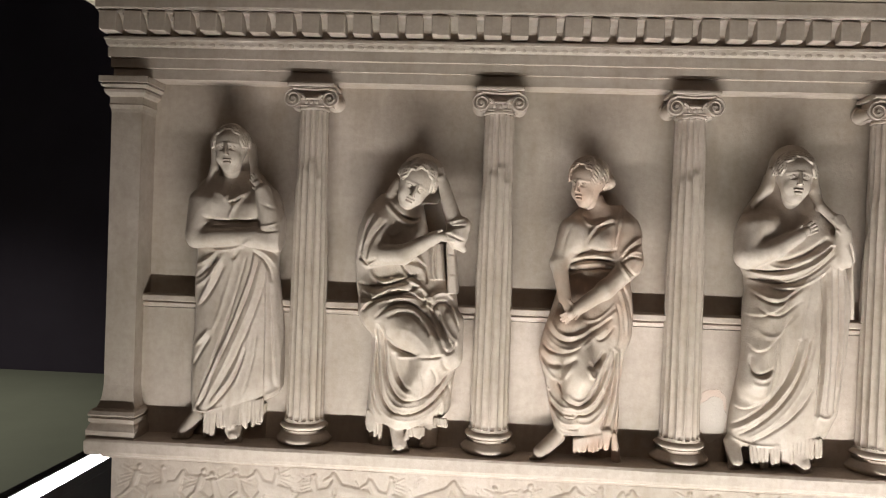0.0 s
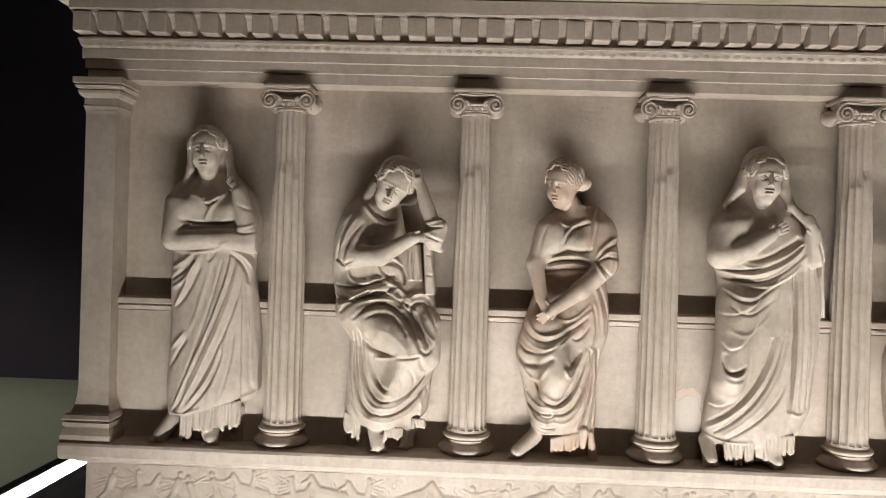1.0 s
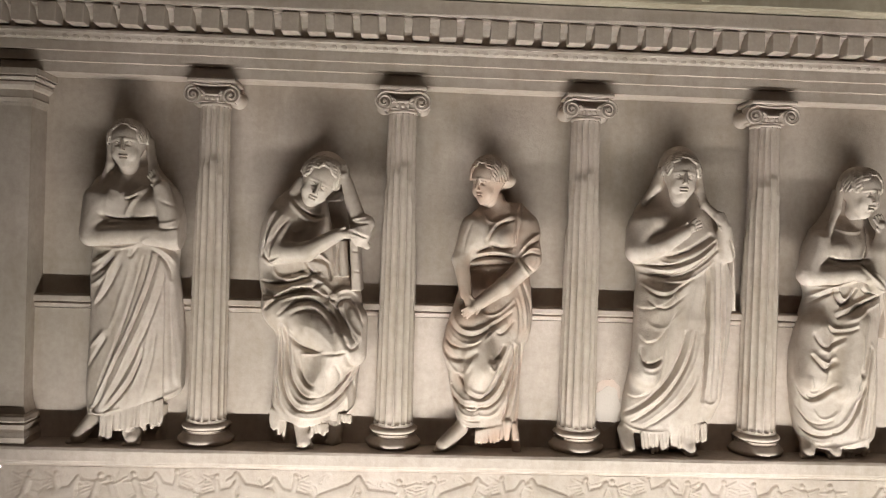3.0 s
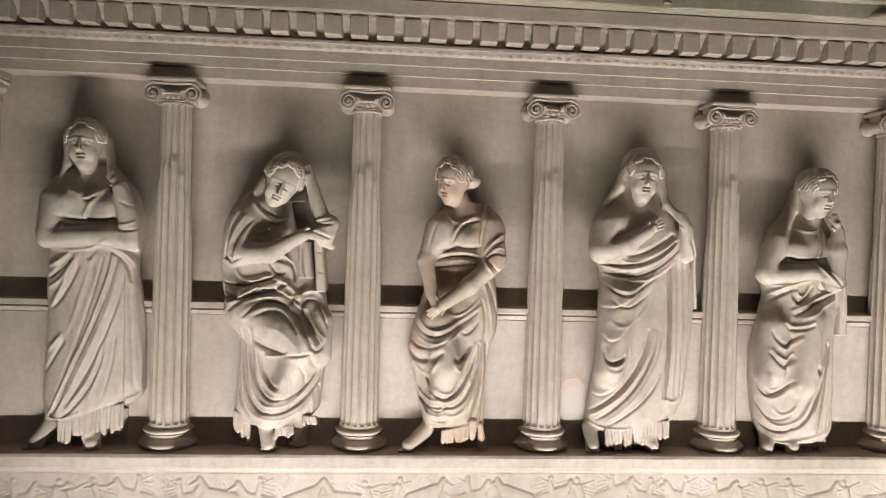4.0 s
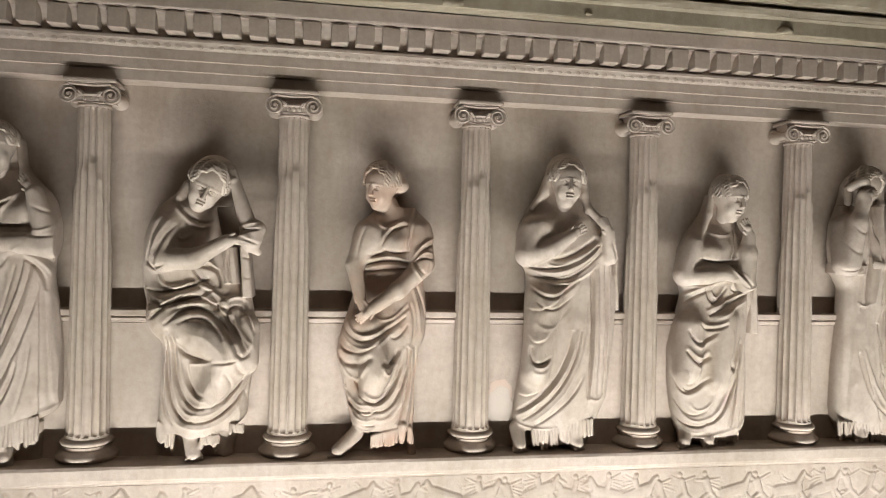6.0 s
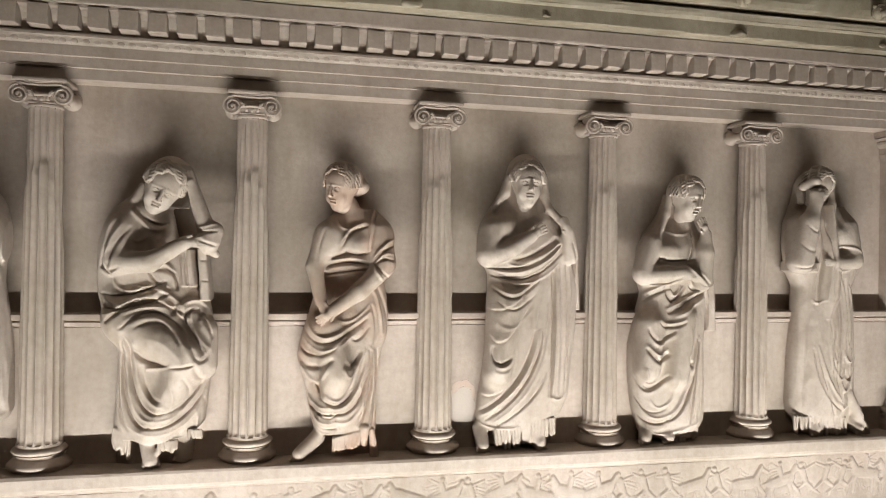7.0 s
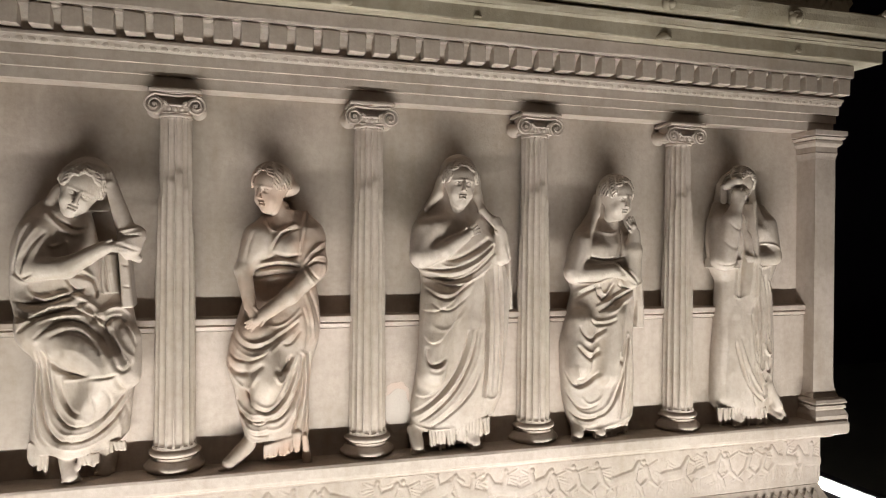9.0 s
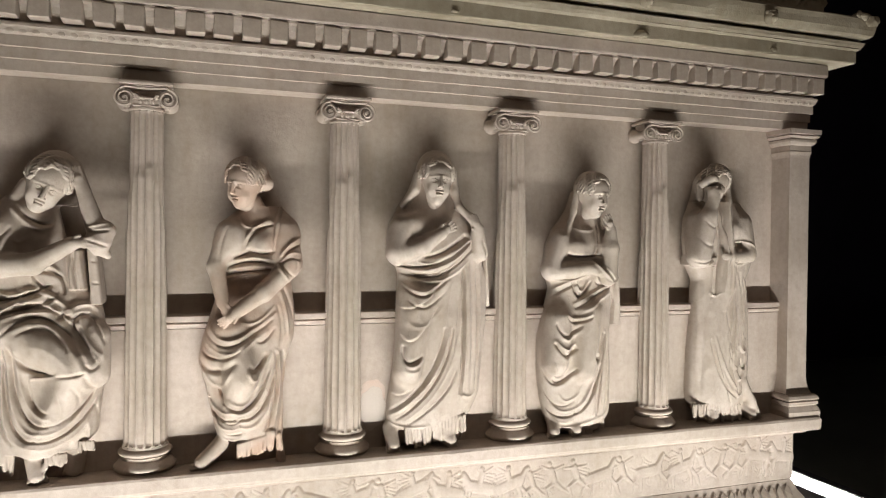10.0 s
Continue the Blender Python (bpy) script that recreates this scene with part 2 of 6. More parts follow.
def column_meshes():
    """Fluted shaft, moulded base, voluted capital; made once, shared by all columns."""
    z0, z1 = 1.213, 1.862
    rows, sides, flutes = 150, 192, 16
    bm = bmesh.new()
    grid = []
    for k in range(rows + 1):
        s = k / rows
        r = 0.0388 - 0.0056 * s
        if k == 0:
            r += 0.002
        z = z0 + (z1 - z0) * s
        ring_v = []
        for i in range(sides):
            a = 2 * math.pi * i / sides
            ph = (a * flutes / (2 * math.pi)) % 1.0
            deep = 0.0062 * math.sqrt(max(0.0, 1 - ((ph - 0.5) / 0.43) ** 2)) if 0 < k < rows else 0.0
            worn = 0.5 + 0.5 * noise.noise(Vector((math.cos(a) * 1.5, math.sin(a) * 1.5, z * 9)))
            front = abs(((math.floor(a * flutes / (2 * math.pi)) + 0.5) * 2 * math.pi / flutes + math.pi / 2 + math.pi) % (2 * math.pi) - math.pi)
            ragged = 0.07 * noise.noise(Vector((math.floor(a * flutes / (2 * math.pi)) * 1.7, 0.3, 2.2)))
            whole = min(1.0, max(0.0, (0.845 + ragged - 0.10 * front ** 1.5 - s) / 0.022))
            deep *= 1.0 - whole * (0.32 - 0.28 * worn)
            r_here = r - 0.0026 + 0.0042 * whole
            rr = r_here - deep + 0.0006 * noise.noise(Vector((math.cos(a) * 3, math.sin(a) * 3, z * 40)))
            ring_v.append(bm.verts.new((rr * math.cos(a), rr * math.sin(a), z)))
        grid.append(ring_v)
    for a, b in zip(grid, grid[1:]):
        for i in range(sides):
            j = (i + 1) % sides
            bm.faces.new((a[i], a[j], b[j], b[i]))
    bm.faces.new(grid[0][::-1])
    bm.faces.new(grid[-1])
    shaft = bm
    prof = [(0.056, LEDGE - 0.002)] + [(0.052 + 0.0065 * math.sin(math.pi * i / 7), LEDGE + 0.001 + 0.019 * i / 7) for i in range(8)]
    prof += [(0.049, 1.1895), (0.0445, 1.192), (0.0445, 1.198), (0.048, 1.200)] + [(0.0455 + 0.005 * math.sin(math.pi * i / 6), 1.201 + 0.014 * i / 6) for i in range(7)] + [(0.0425, 1.217), (0.0425, 1.222), (0.038, 1.226)]
    prof = [(r, LEDGE + (z - LEDGE) * 0.84) for r, z in prof]
    base = lathe(prof, 48)
    cap = bmesh.new()
    for sy in (-0.036, 0.030):
        for sx in (-1, 1):
            pts, rad = spiral(sx * 0.0385, 1.8825, 0.0195, sx)
            tube(cap, [(x, sy, z) for x, _, z in pts], rad, 8)
            c = Matrix.Translation((sx * 0.0385, sy + 0.001, 1.8825)) @ Matrix.Rotation(math.pi / 2, 4, "X")
            bmesh.ops.create_cone(cap, cap_ends=True, segments=14, radius1=0.0044, radius2=0.0034, depth=0.008, matrix=c)
    for sx in (-1, 1):
        # bolster between front and back volutes, pinched in the middle
        prev = None
        for i in range(9):
            y, r = -0.030 + 0.058 * i / 8, 0.0178 - 0.0085 * math.sin(math.pi * i / 8)
            cur = [cap.verts.new((sx * 0.0385 + r * math.cos(2 * math.pi * k / 20), y, 1.8825 + r * math.sin(2 * math.pi * k / 20))) for k in range(20)]
            if prev:
                for k in range(20):
                    cap.faces.new((prev[k], prev[(k + 1) % 20], cur[(k + 1) % 20], cur[k]))
            else:
                cap.faces.new(cur)
            prev = cur
        cap.faces.new(prev)
    # rim that joins the volutes under the abacus, hollow channel, egg course with leaves in its corners
    tube(cap, [(-0.0385 + 0.077 * i / 12, -0.0365, 1.9035 - 0.0022 * math.sin(math.pi * i / 12)) for i in range(13)], [0.0026] * 13, 8)
    box(cap, -0.040, 0.040, -0.013, 0.026, 1.870, 1.9085)
    tube(cap, [(-0.022 + 0.044 * i / 8, -0.0305, 1.8835) for i in range(9)], [0.0032] * 9, 8)
    tube(cap, [(-0.022 + 0.044 * i / 8, -0.0285, 1.8690) for i in range(9)], [0.0022] * 9, 8)
    box(cap, -0.024, 0.024, -0.0285, 0.0, 1.8685, 1.8845)
    for i in range(3):
        m = Matrix.Translation((-0.011 + 0.011 * i, -0.0290, 1.8765)) @ Matrix.Diagonal((0.0044, 0.0036, 0.0056, 1))
        bmesh.ops.create_icosphere(cap, subdivisions=2, radius=1, matrix=m)
    for sx in (-1, 1):
        tube(cap, [(sx * 0.021, -0.033, 1.890), (sx * 0.016, -0.034, 1.8855), (sx * 0.0125, -0.033, 1.879)], [0.0034, 0.0030, 0.0010], 6)
    box(cap, -0.0485, 0.0485, -0.0430, 0.034, 1.9070, 1.9142, 0.0018)
    box(cap, -0.044, 0.044, -0.026, 0.030, 1.9142, SOFFIT - 0.0006)
    neck = lathe([(0.0300, 1.8605), (0.0322, 1.8625), (0.0322, 1.8655), (0.0305, 1.867), (0.0300, 1.875), (0.030, 1.880)], 32)
    return shaft, base, cap, neck


_sh, _ba, _ca, _ne = column_meshes()
_first = new("column")
_first.parent = chest
_shaft = part("shaft", _sh, STONE, _first, smooth=True)
_base = part("base", _ba, STONE, _first, smooth=True)
_cap = part("capital", _ca, STONE, _first, smooth=True)
_neck = part("necking", _ne, STONE, _first, smooth=True)
for m in (_cap, _base, _neck):
    m.data.set_sharp_from_angle(angle=radians(35))
_first.location = (AXIS[0], -0.004, 0)
for x in AXIS[1:]:
    copy_thing(_first, pose(x, -0.004, 0))

# entablature: three fasciae, egg course, dentils, corona
arch = [(0.0, SOFFIT), (0.0, 1.940), (0.0045, 1.941), (0.0045, 1.961), (0.009, 1.962), (0.009, 1.982)]
part("architrave", ring(arch, END_L, END_R, -0.026, BACK, 60, 0.0006), STONE, chest)
egg = [(0.010, 1.9825), (0.012, 1.984), (0.0155, 1.987), (0.018, 1.9935), (0.019, 1.9955), (0.021, 1.9965), (0.021, 2.0015), (0.013, 2.0020), (0.012, 2.006)]
part("egg_moulding", ring(egg, END_L, END_R, -0.026, BACK, 60, 0.0006, 0.6), STONE, chest)
part("dentil_bed", ring([(0.011, 2.0065), (0.011, 2.016), (0.0125, 2.026), (0.018, 2.036), (0.027, 2.0445), (0.036, 2.0475), (0.037, 2.052)], END_L, END_R, -0.026, BACK, 1, 0.0, 0.5), STONE, chest)
part("corona", ring([(0.043, 2.0525), (0.0445, 2.056), (0.045, 2.058), (0.045, 2.084)], END_L, END_R, -0.026, BACK, 60, 0.0008, 0.45), STONE, chest)

random.seed(4)
eb = bmesh.new()
n_egg = 118
for i in range(n_egg):
    x = END_L + 0.0 + (END_R - END_L) * (i + 0.5) / n_egg
    m = Matrix.Translation((x, -0.026 - 0.0152, 1.9895)) @ Matrix.Diagonal((0.0074, 0.0032 * random.uniform(0.5, 1.0), 0.0062, 1))
    bmesh.ops.create_icosphere(eb, subdivisions=2, radius=1, matrix=m)
tagged(part("egg_ornament", eb, STONE, chest, smooth=True), kind="stuff")

n_dent, pitch = 47, 0.05304
dents = []
for v in range(6):
    db = bmesh.new()
    box(db, -0.0180, 0.0180, -0.0135, 0.020, -0.0195, 0.0205, 0.0008 + 0.0004 * v)
    for vert in db.verts:
        vert.co += Vector((noise.noise(vert.co * 70 + Vector((v, 0, 0))), noise.noise(vert.co * 90 + Vector((0, v, 5))), noise.noise(vert.co * 60 + Vector((0, 7, v))))) * 0.0026
    bmesh.ops.recalc_face_normals(db, faces=db.faces)
    me = bpy.data.meshes.new("dentil")
    db.to_mesh(me)
    db.free()
    me.materials.append(STONE)
    dents.append(me)
for i in range(n_dent):
    ob = new("dentil", dents[random.randrange(6)])
    ob.parent = chest
    ob.location = (-0.4247 + pitch * i + random.uniform(-0.0012, 0.0012), -0.0545, 2.0285)

# ---- the lid ----
lid = thing("stone_roof", "yellowed marble roof-shaped covering with moulded cornice and gutter", "stone roof")
part("cornice", ring([(0.03, 2.0865), (0.076, 2.0875), (0.078, 2.090), (0.078, 2.118), (0.083, 2.1215), (0.086, 2.1225), (0.086, 2.1245), (0.090, 2.130), (0.093, 2.137), (0.088, 2.139), (0.079, 2.146)], END_L, END_R, -0.026, BACK, 90, 0.0018), LID_STONE, lid)
part("gutter", ring([(0.080, 2.1465), (0.098, 2.149), (0.104, 2.154), (0.108, 2.166), (0.111, 2.180), (0.113, 2.192), (0.108, 2.197), (0.092, 2.199)], END_L, END_R, -0.026, BACK, 90, 0.0026), LID_STONE, lid)
rb = bmesh.new()
xr0, xr1, yr0 = END_L - 0.08, END_R + 0.08, -0.10
prism = [rb.verts.new((x, y, z)) for x in (xr0, xr1) for y, z in ((yr0, 2.1995), (BACK / 2, 2.50), (BACK + 0.08, 2.1995))]
rb.faces.new(prism[:3]); rb.faces.new(prism[3:][::-1])
for i, j in ((0, 1), (1, 2), (2, 0)):
    rb.faces.new((prism[i], prism[i + 3], prism[j + 3], prism[j]))
part("roof", rb, LID_STONE, lid)


# ---- carved friezes ----
def relief(name, x0, x1, z0, z1, y, height, step, seed, material, parent, cell=0.0022):
    """A band with a low-relief hunt: plain beasts and runners in flat, sharp-edged carving."""
    nx, nz = int((x1 - x0) / cell), int((z1 - z0) / cell)
    xs, zs = np.linspace(x0, x1, nx), np.linspace(z0, z1, nz)
    gx, gz = np.meshgrid(xs, zs, indexing="ij")
    d = np.full(gx.shape, 0.05)
    r = random.Random(seed)
    tall = z1 - z0

    def stroke(ax, az, bx, bz, ra, rb):
        lo, hi = min(ax, bx) - 0.03, max(ax, bx) + 0.03
        i, j = max(0, int((lo - x0) / cell)), min(nx, int((hi - x0) / cell) + 1)
        if j <= i:
            return
        px, pz = gx[i:j] - ax, gz[i:j] - az
        vx, vz = bx - ax, bz - az
        t = np.clip((px * vx + pz * vz) / max(vx * vx + vz * vz, 1e-9), 0, 1)
        d[i:j] = np.minimum(d[i:j], np.hypot(px - t * vx, pz - t * vz) - (ra + (rb - ra) * t))

    x = x0 + 0.03
    while x < x1 - 0.05:
        way = r.choice((-1, 1))
        b = z0 + tall * r.uniform(0.08, 0.20)
        u = tall
        if r.random() < 0.55:
            m = x + 0.03
            h = b + u * 0.38
            stroke(m - way * u * 0.24, h, m + way * u * 0.20, h + u * r.uniform(0.02, 0.16), u * 0.115, u * 0.125)
            stroke(m + way * u * 0.20, h + u * 0.08, m + way * u * 0.34, h + u * 0.34, u * 0.085, u * 0.055)
            stroke(m + way * u * 0.36, h + u * 0.30, m + way * u * 0.50, h + u * 0.22, u * 0.045, u * 0.03)
            for lx, sp in ((-0.24, -0.22), (-0.20, 0.02), (0.20, 0.10), (0.24, 0.30)):
                kx = m + way * u * (lx + sp * 0.6)
                stroke(m + way * u * lx, h, kx, h - u * 0.20, u * 0.05, u * 0.032)
                stroke(kx, h - u * 0.20, m + way * u * (lx + sp * 0.8), h - u * 0.38, u * 0.03, u * 0.02)
            stroke(m - way * u * 0.30, h + u * 0.04, m - way * u * 0.46, h + u * r.uniform(-0.1, 0.16), u * 0.025, u * 0.018)
            if r.random() < 0.6:
                stroke(m, h + u * 0.1, m - way * u * 0.05, h + u * 0.32, u * 0.06, u * 0.06)
                stroke(m - way * u * 0.04, h + u * 0.40, m - way * u * 0.03, h + u * 0.41, u * 0.05, u * 0.05)
                stroke(m, h + u * 0.28, m - way * u * 0.26, h + u * 0.42, u * 0.025, u * 0.018)
                for q in range(3):
                    stroke(m - way * u * 0.1, h + u * (0.30 - 0.05 * q), m - way * u * 0.34, h + u * (0.26 - 0.09 * q), u * 0.022, u * 0.012)
            x += u * r.uniform(0.62, 0.85)
        else:
            m = x + 0.015
            h = b + u * 0.34
            stroke(m, h, m + way * u * 0.08, h + u * 0.24, u * 0.065, u * 0.075)
            stroke(m + way * u * 0.11, h + u * 0.36, m + way * u * 0.12, h + u * 0.37, u * 0.052, u * 0.052)
            stroke(m, h, m + way * u * 0.20, h - u * 0.14, u * 0.05, u * 0.035)
            stroke(m + way * u * 0.20, h - u * 0.14, m + way * u * 0.14, h - u * 0.34, u * 0.032, u * 0.022)
            stroke(m, h, m - way * u * 0.18, h - u * 0.16, u * 0.05, u * 0.035)
            stroke(m - way * u * 0.18, h - u * 0.16, m - way * u * 0.34, h - u * 0.26, u * 0.03, u * 0.02)
            stroke(m + way * u * 0.08, h + u * 0.24, m + way * u * 0.30, h + u * r.uniform(0.16, 0.34), u * 0.03, u * 0.02)
            stroke(m + way * u * 0.06, h + u * 0.24, m - way * u * 0.20, h + u * r.uniform(0.25, 0.40), u * 0.03, u * 0.02)
            for q in range(r.choice((0, 2, 3))):
                stroke(m - way * u * 0.02, h + u * (0.22 - 0.05 * q), m - way * u * (0.26 + 0.04 * q), h + u * (0.16 - 0.10 * q), u * 0.024, u * 0.012)
            x += u * r.uniform(0.36, 0.55)
    for _ in range(int((x1 - x0) / 0.016)):
        ax, az = r.uniform(x0 + 0.02, x1 - 0.02), z0 + tall * r.uniform(0.25, 0.9)
        a, turn = r.uniform(0, 6.28), r.uniform(-0.9, 0.9)
        for q in range(4):
            bx, bz = ax + 0.006 * math.cos(a), az + 0.006 * math.sin(a)
            if z0 + 0.006 < bz < z1 - 0.006:
                stroke(ax, az, bx, bz, 0.0024 - 0.0004 * q, 0.0020 - 0.0004 * q)
            ax, az, a = bx, bz, a + turn
    rise = np.clip(-d / 0.0030, 0, 1)
    dome = np.clip(-d / 0.012, 0, 1) ** 0.7
    dent = np.exp(-(np.maximum(d, 0) / 0.0025) ** 2) * 0.25 * (d > -0.001)
    wear = 0.75 + 0.35 * np.interp(xs, np.linspace(x0, x1, 60), np.random.RandomState(seed).rand(60))[:, None]
    out = height * wear * (0.62 * rise + 0.55 * dome - dent)
    edge = np.minimum(1, np.minimum(np.arange(nz), nz - 1 - np.arange(nz)) / 2.0)[None]
    out = out * edge
    verts = np.stack([gx, y - out, gz], -1).reshape(-1, 3)
    i, j = np.meshgrid(np.arange(nx - 1), np.arange(nz - 1), indexing="ij")
    a = (i * nz + j).ravel()
    quads = np.stack([a, a + nz, a + nz + 1, a + 1], -1)
    me = bpy.data.meshes.new(name)
    me.from_pydata(verts.tolist(), [], quads.tolist())
    me.materials.append(material)
    me.shade_smooth()
    ob = new(name, me)
    ob.parent = parent
    return ob


relief("hunt_frieze", END_L + 0.034, END_R - 0.053, 1.0015, 1.1175, -0.0452, 0.0040, 0.07, 17, STONE, chest)

# leaf course on the base moulding
lb = bmesh.new()
n_leaf = 92
for i in range(n_leaf):
    x = END_L + 0.045 + (END_R - END_L - 0.109) * (i + 0.5) / n_leaf
    w = 0.0115
    top = lb.verts.new((x, -0.052, 0.990))
    tip = lb.verts.new((x, -0.081, 0.944))
    mid = lb.verts.new((x, -0.0725, 0.966))
    l1, r1 = lb.verts.new((x - w, -0.0575, 0.976)), lb.verts.new((x + w, -0.0575, 0.976))
    l2, r2 = lb.verts.new((x - w * 0.8, -0.068, 0.954)), lb.verts.new((x + w * 0.8, -0.068, 0.954))
    for f in ((top, l1, mid), (l1, l2, mid), (l2, tip, mid), (tip, r2, mid), (r2, r1, mid), (r1, top, mid)):
        lb.faces.new(f)
tagged(part("leaf_ornament", lb, STONE, chest), kind="stuff")

# a mended patch on the parapet, pale plaster with a reddish upper edge
PLASTER = plain("pale_plaster", (0.48, 0.415, 0.36), (0.43, 0.37, 0.315), 14.0, 0.8, 0.0, 0.3)
PINK = plain("reddish_plaster", (0.47, 0.34, 0.27), (0.48, 0.39, 0.33), 20.0, 0.8, 0.0, 0.3)
for name, zlo, zhi, tone, proud in (("mended_patch", 1.205, 1.296, PLASTER, 0.0012), ("patch_edge", 1.262, 1.312, PINK, 0.0007)):
    pb = bmesh.new()
    rim = []
    for i in range(28):
        a = 2 * math.pi * i / 28
        wob = 1 + 0.22 * noise.noise(Vector((math.cos(a) * 2, math.sin(a) * 2, zlo * 30)))
        rim.append((0.848 + 0.030 * math.cos(a) * wob, (zlo + zhi) / 2 + (zhi - zlo) / 2 * math.sin(a) * wob))
    lo = [pb.verts.new((x, 0.002, z)) for x, z in rim]
    hi = [pb.verts.new((0.848 + (x - 0.848) * 0.94, -proud, z)) for x, z in rim]
    for i in range(28):
        pb.faces.new((lo[i], lo[(i + 1) % 28], hi[(i + 1) % 28], hi[i]))
    pb.faces.new(hi)
    part(name, pb, tone, chest)

# spouts in the shape of plain beast heads along the gutter, roof parapet and its procession
def spout():
    c = bmesh.new()
    for (x, y, z, rx, ry, rz) in ((0, -0.004, 0.0, 0.017, 0.016, 0.019), (0, -0.016, -0.006, 0.010, 0.010, 0.009), (-0.012, -0.006, 0.010, 0.006, 0.006, 0.007), (0.012, -0.006, 0.010, 0.006, 0.006, 0.007), (0, -0.010, 0.012, 0.013, 0.008, 0.006), (-0.006, -0.015, 0.003, 0.005, 0.005, 0.003), (0.006, -0.015, 0.003, 0.005, 0.005, 0.003), (0, -0.020, -0.002, 0.004, 0.006, 0.004)):
        bmesh.ops.create_icosphere(c, subdivisions=2, radius=1, matrix=Matrix.Translation((x, y, z)) @ Matrix.Diagonal((rx, ry, rz, 1)))
    for v in c.verts:
        v.co += Vector((noise.noise(v.co * 120), noise.noise(v.co * 120 + Vector((3, 1, 2))), noise.noise(v.co * 120 + Vector((8, 2, 5))))) * 0.0025
    return c


first_spout = part("spout", spout(), LID_STONE, lid, smooth=True)
first_spout.location = (1.783, -0.1405, 2.161)
for i in range(1, 7):
    ob = new("spout", first_spout.data)
    ob.parent = lid
    ob.location = (1.783 - 0.350 * i, -0.1405, 2.161 + 0.002 * math.sin(i * 3.7))
    ob.rotation_euler = (0, 0.1 * math.sin(i * 2.3), 0)
part("roof_parapet", ring([(0.03, 2.1995), (0.034, 2.203), (0.034, 2.212), (0.028, 2.215), (0.028, 2.33), (0.036, 2.335), (0.036, 2.35)], END_L, END_R, -0.026, BACK, 60, 0.002, 0.75), LID_STONE, lid)
relief("roof_procession", END_L - 0.02, END_R + 0.02, 2.216, 2.329, -0.0553, 0.016, 0.07, 23, LID_STONE, lid, 0.0035)
def rough_lump(name, x, y, z, q, sx, sy, sz, amount):
    c = bmesh.new()
    bmesh.ops.create_icosphere(c, subdivisions=3, radius=q, matrix=Matrix.Translation((x, y, z)) @ Matrix.Diagonal((sx, sy, sz, 1)))
    for v in c.verts:
        v.co += Vector((noise.noise(v.co * 70), noise.noise(v.co * 70 + Vector((3, 1, 2))), noise.noise(v.co * 70 + Vector((8, 2, 5))))) * amount
    part(name, c, LID_STONE, lid, smooth=True)


for x, y, z, q in ((END_R + 0.095, -0.128, 2.190, 0.022), (END_R + 0.060, -0.132, 2.199, 0.018), (END_L - 0.095, -0.128, 2.190, 0.022), (END_L - 0.060, -0.132, 2.199, 0.017)):
    rough_lump("corner_ornament", x, y, z, q, 1.3, 0.9, 0.7, 0.008)
for x, q in ((0.03, 0.012), (0.703, 0.018), (1.447, 0.017), (0.99, 0.008), (1.829, 0.009)):
    rough_lump("boss", x, -0.104, 2.097, q, 1.2, 0.45, 0.6, 0.004)

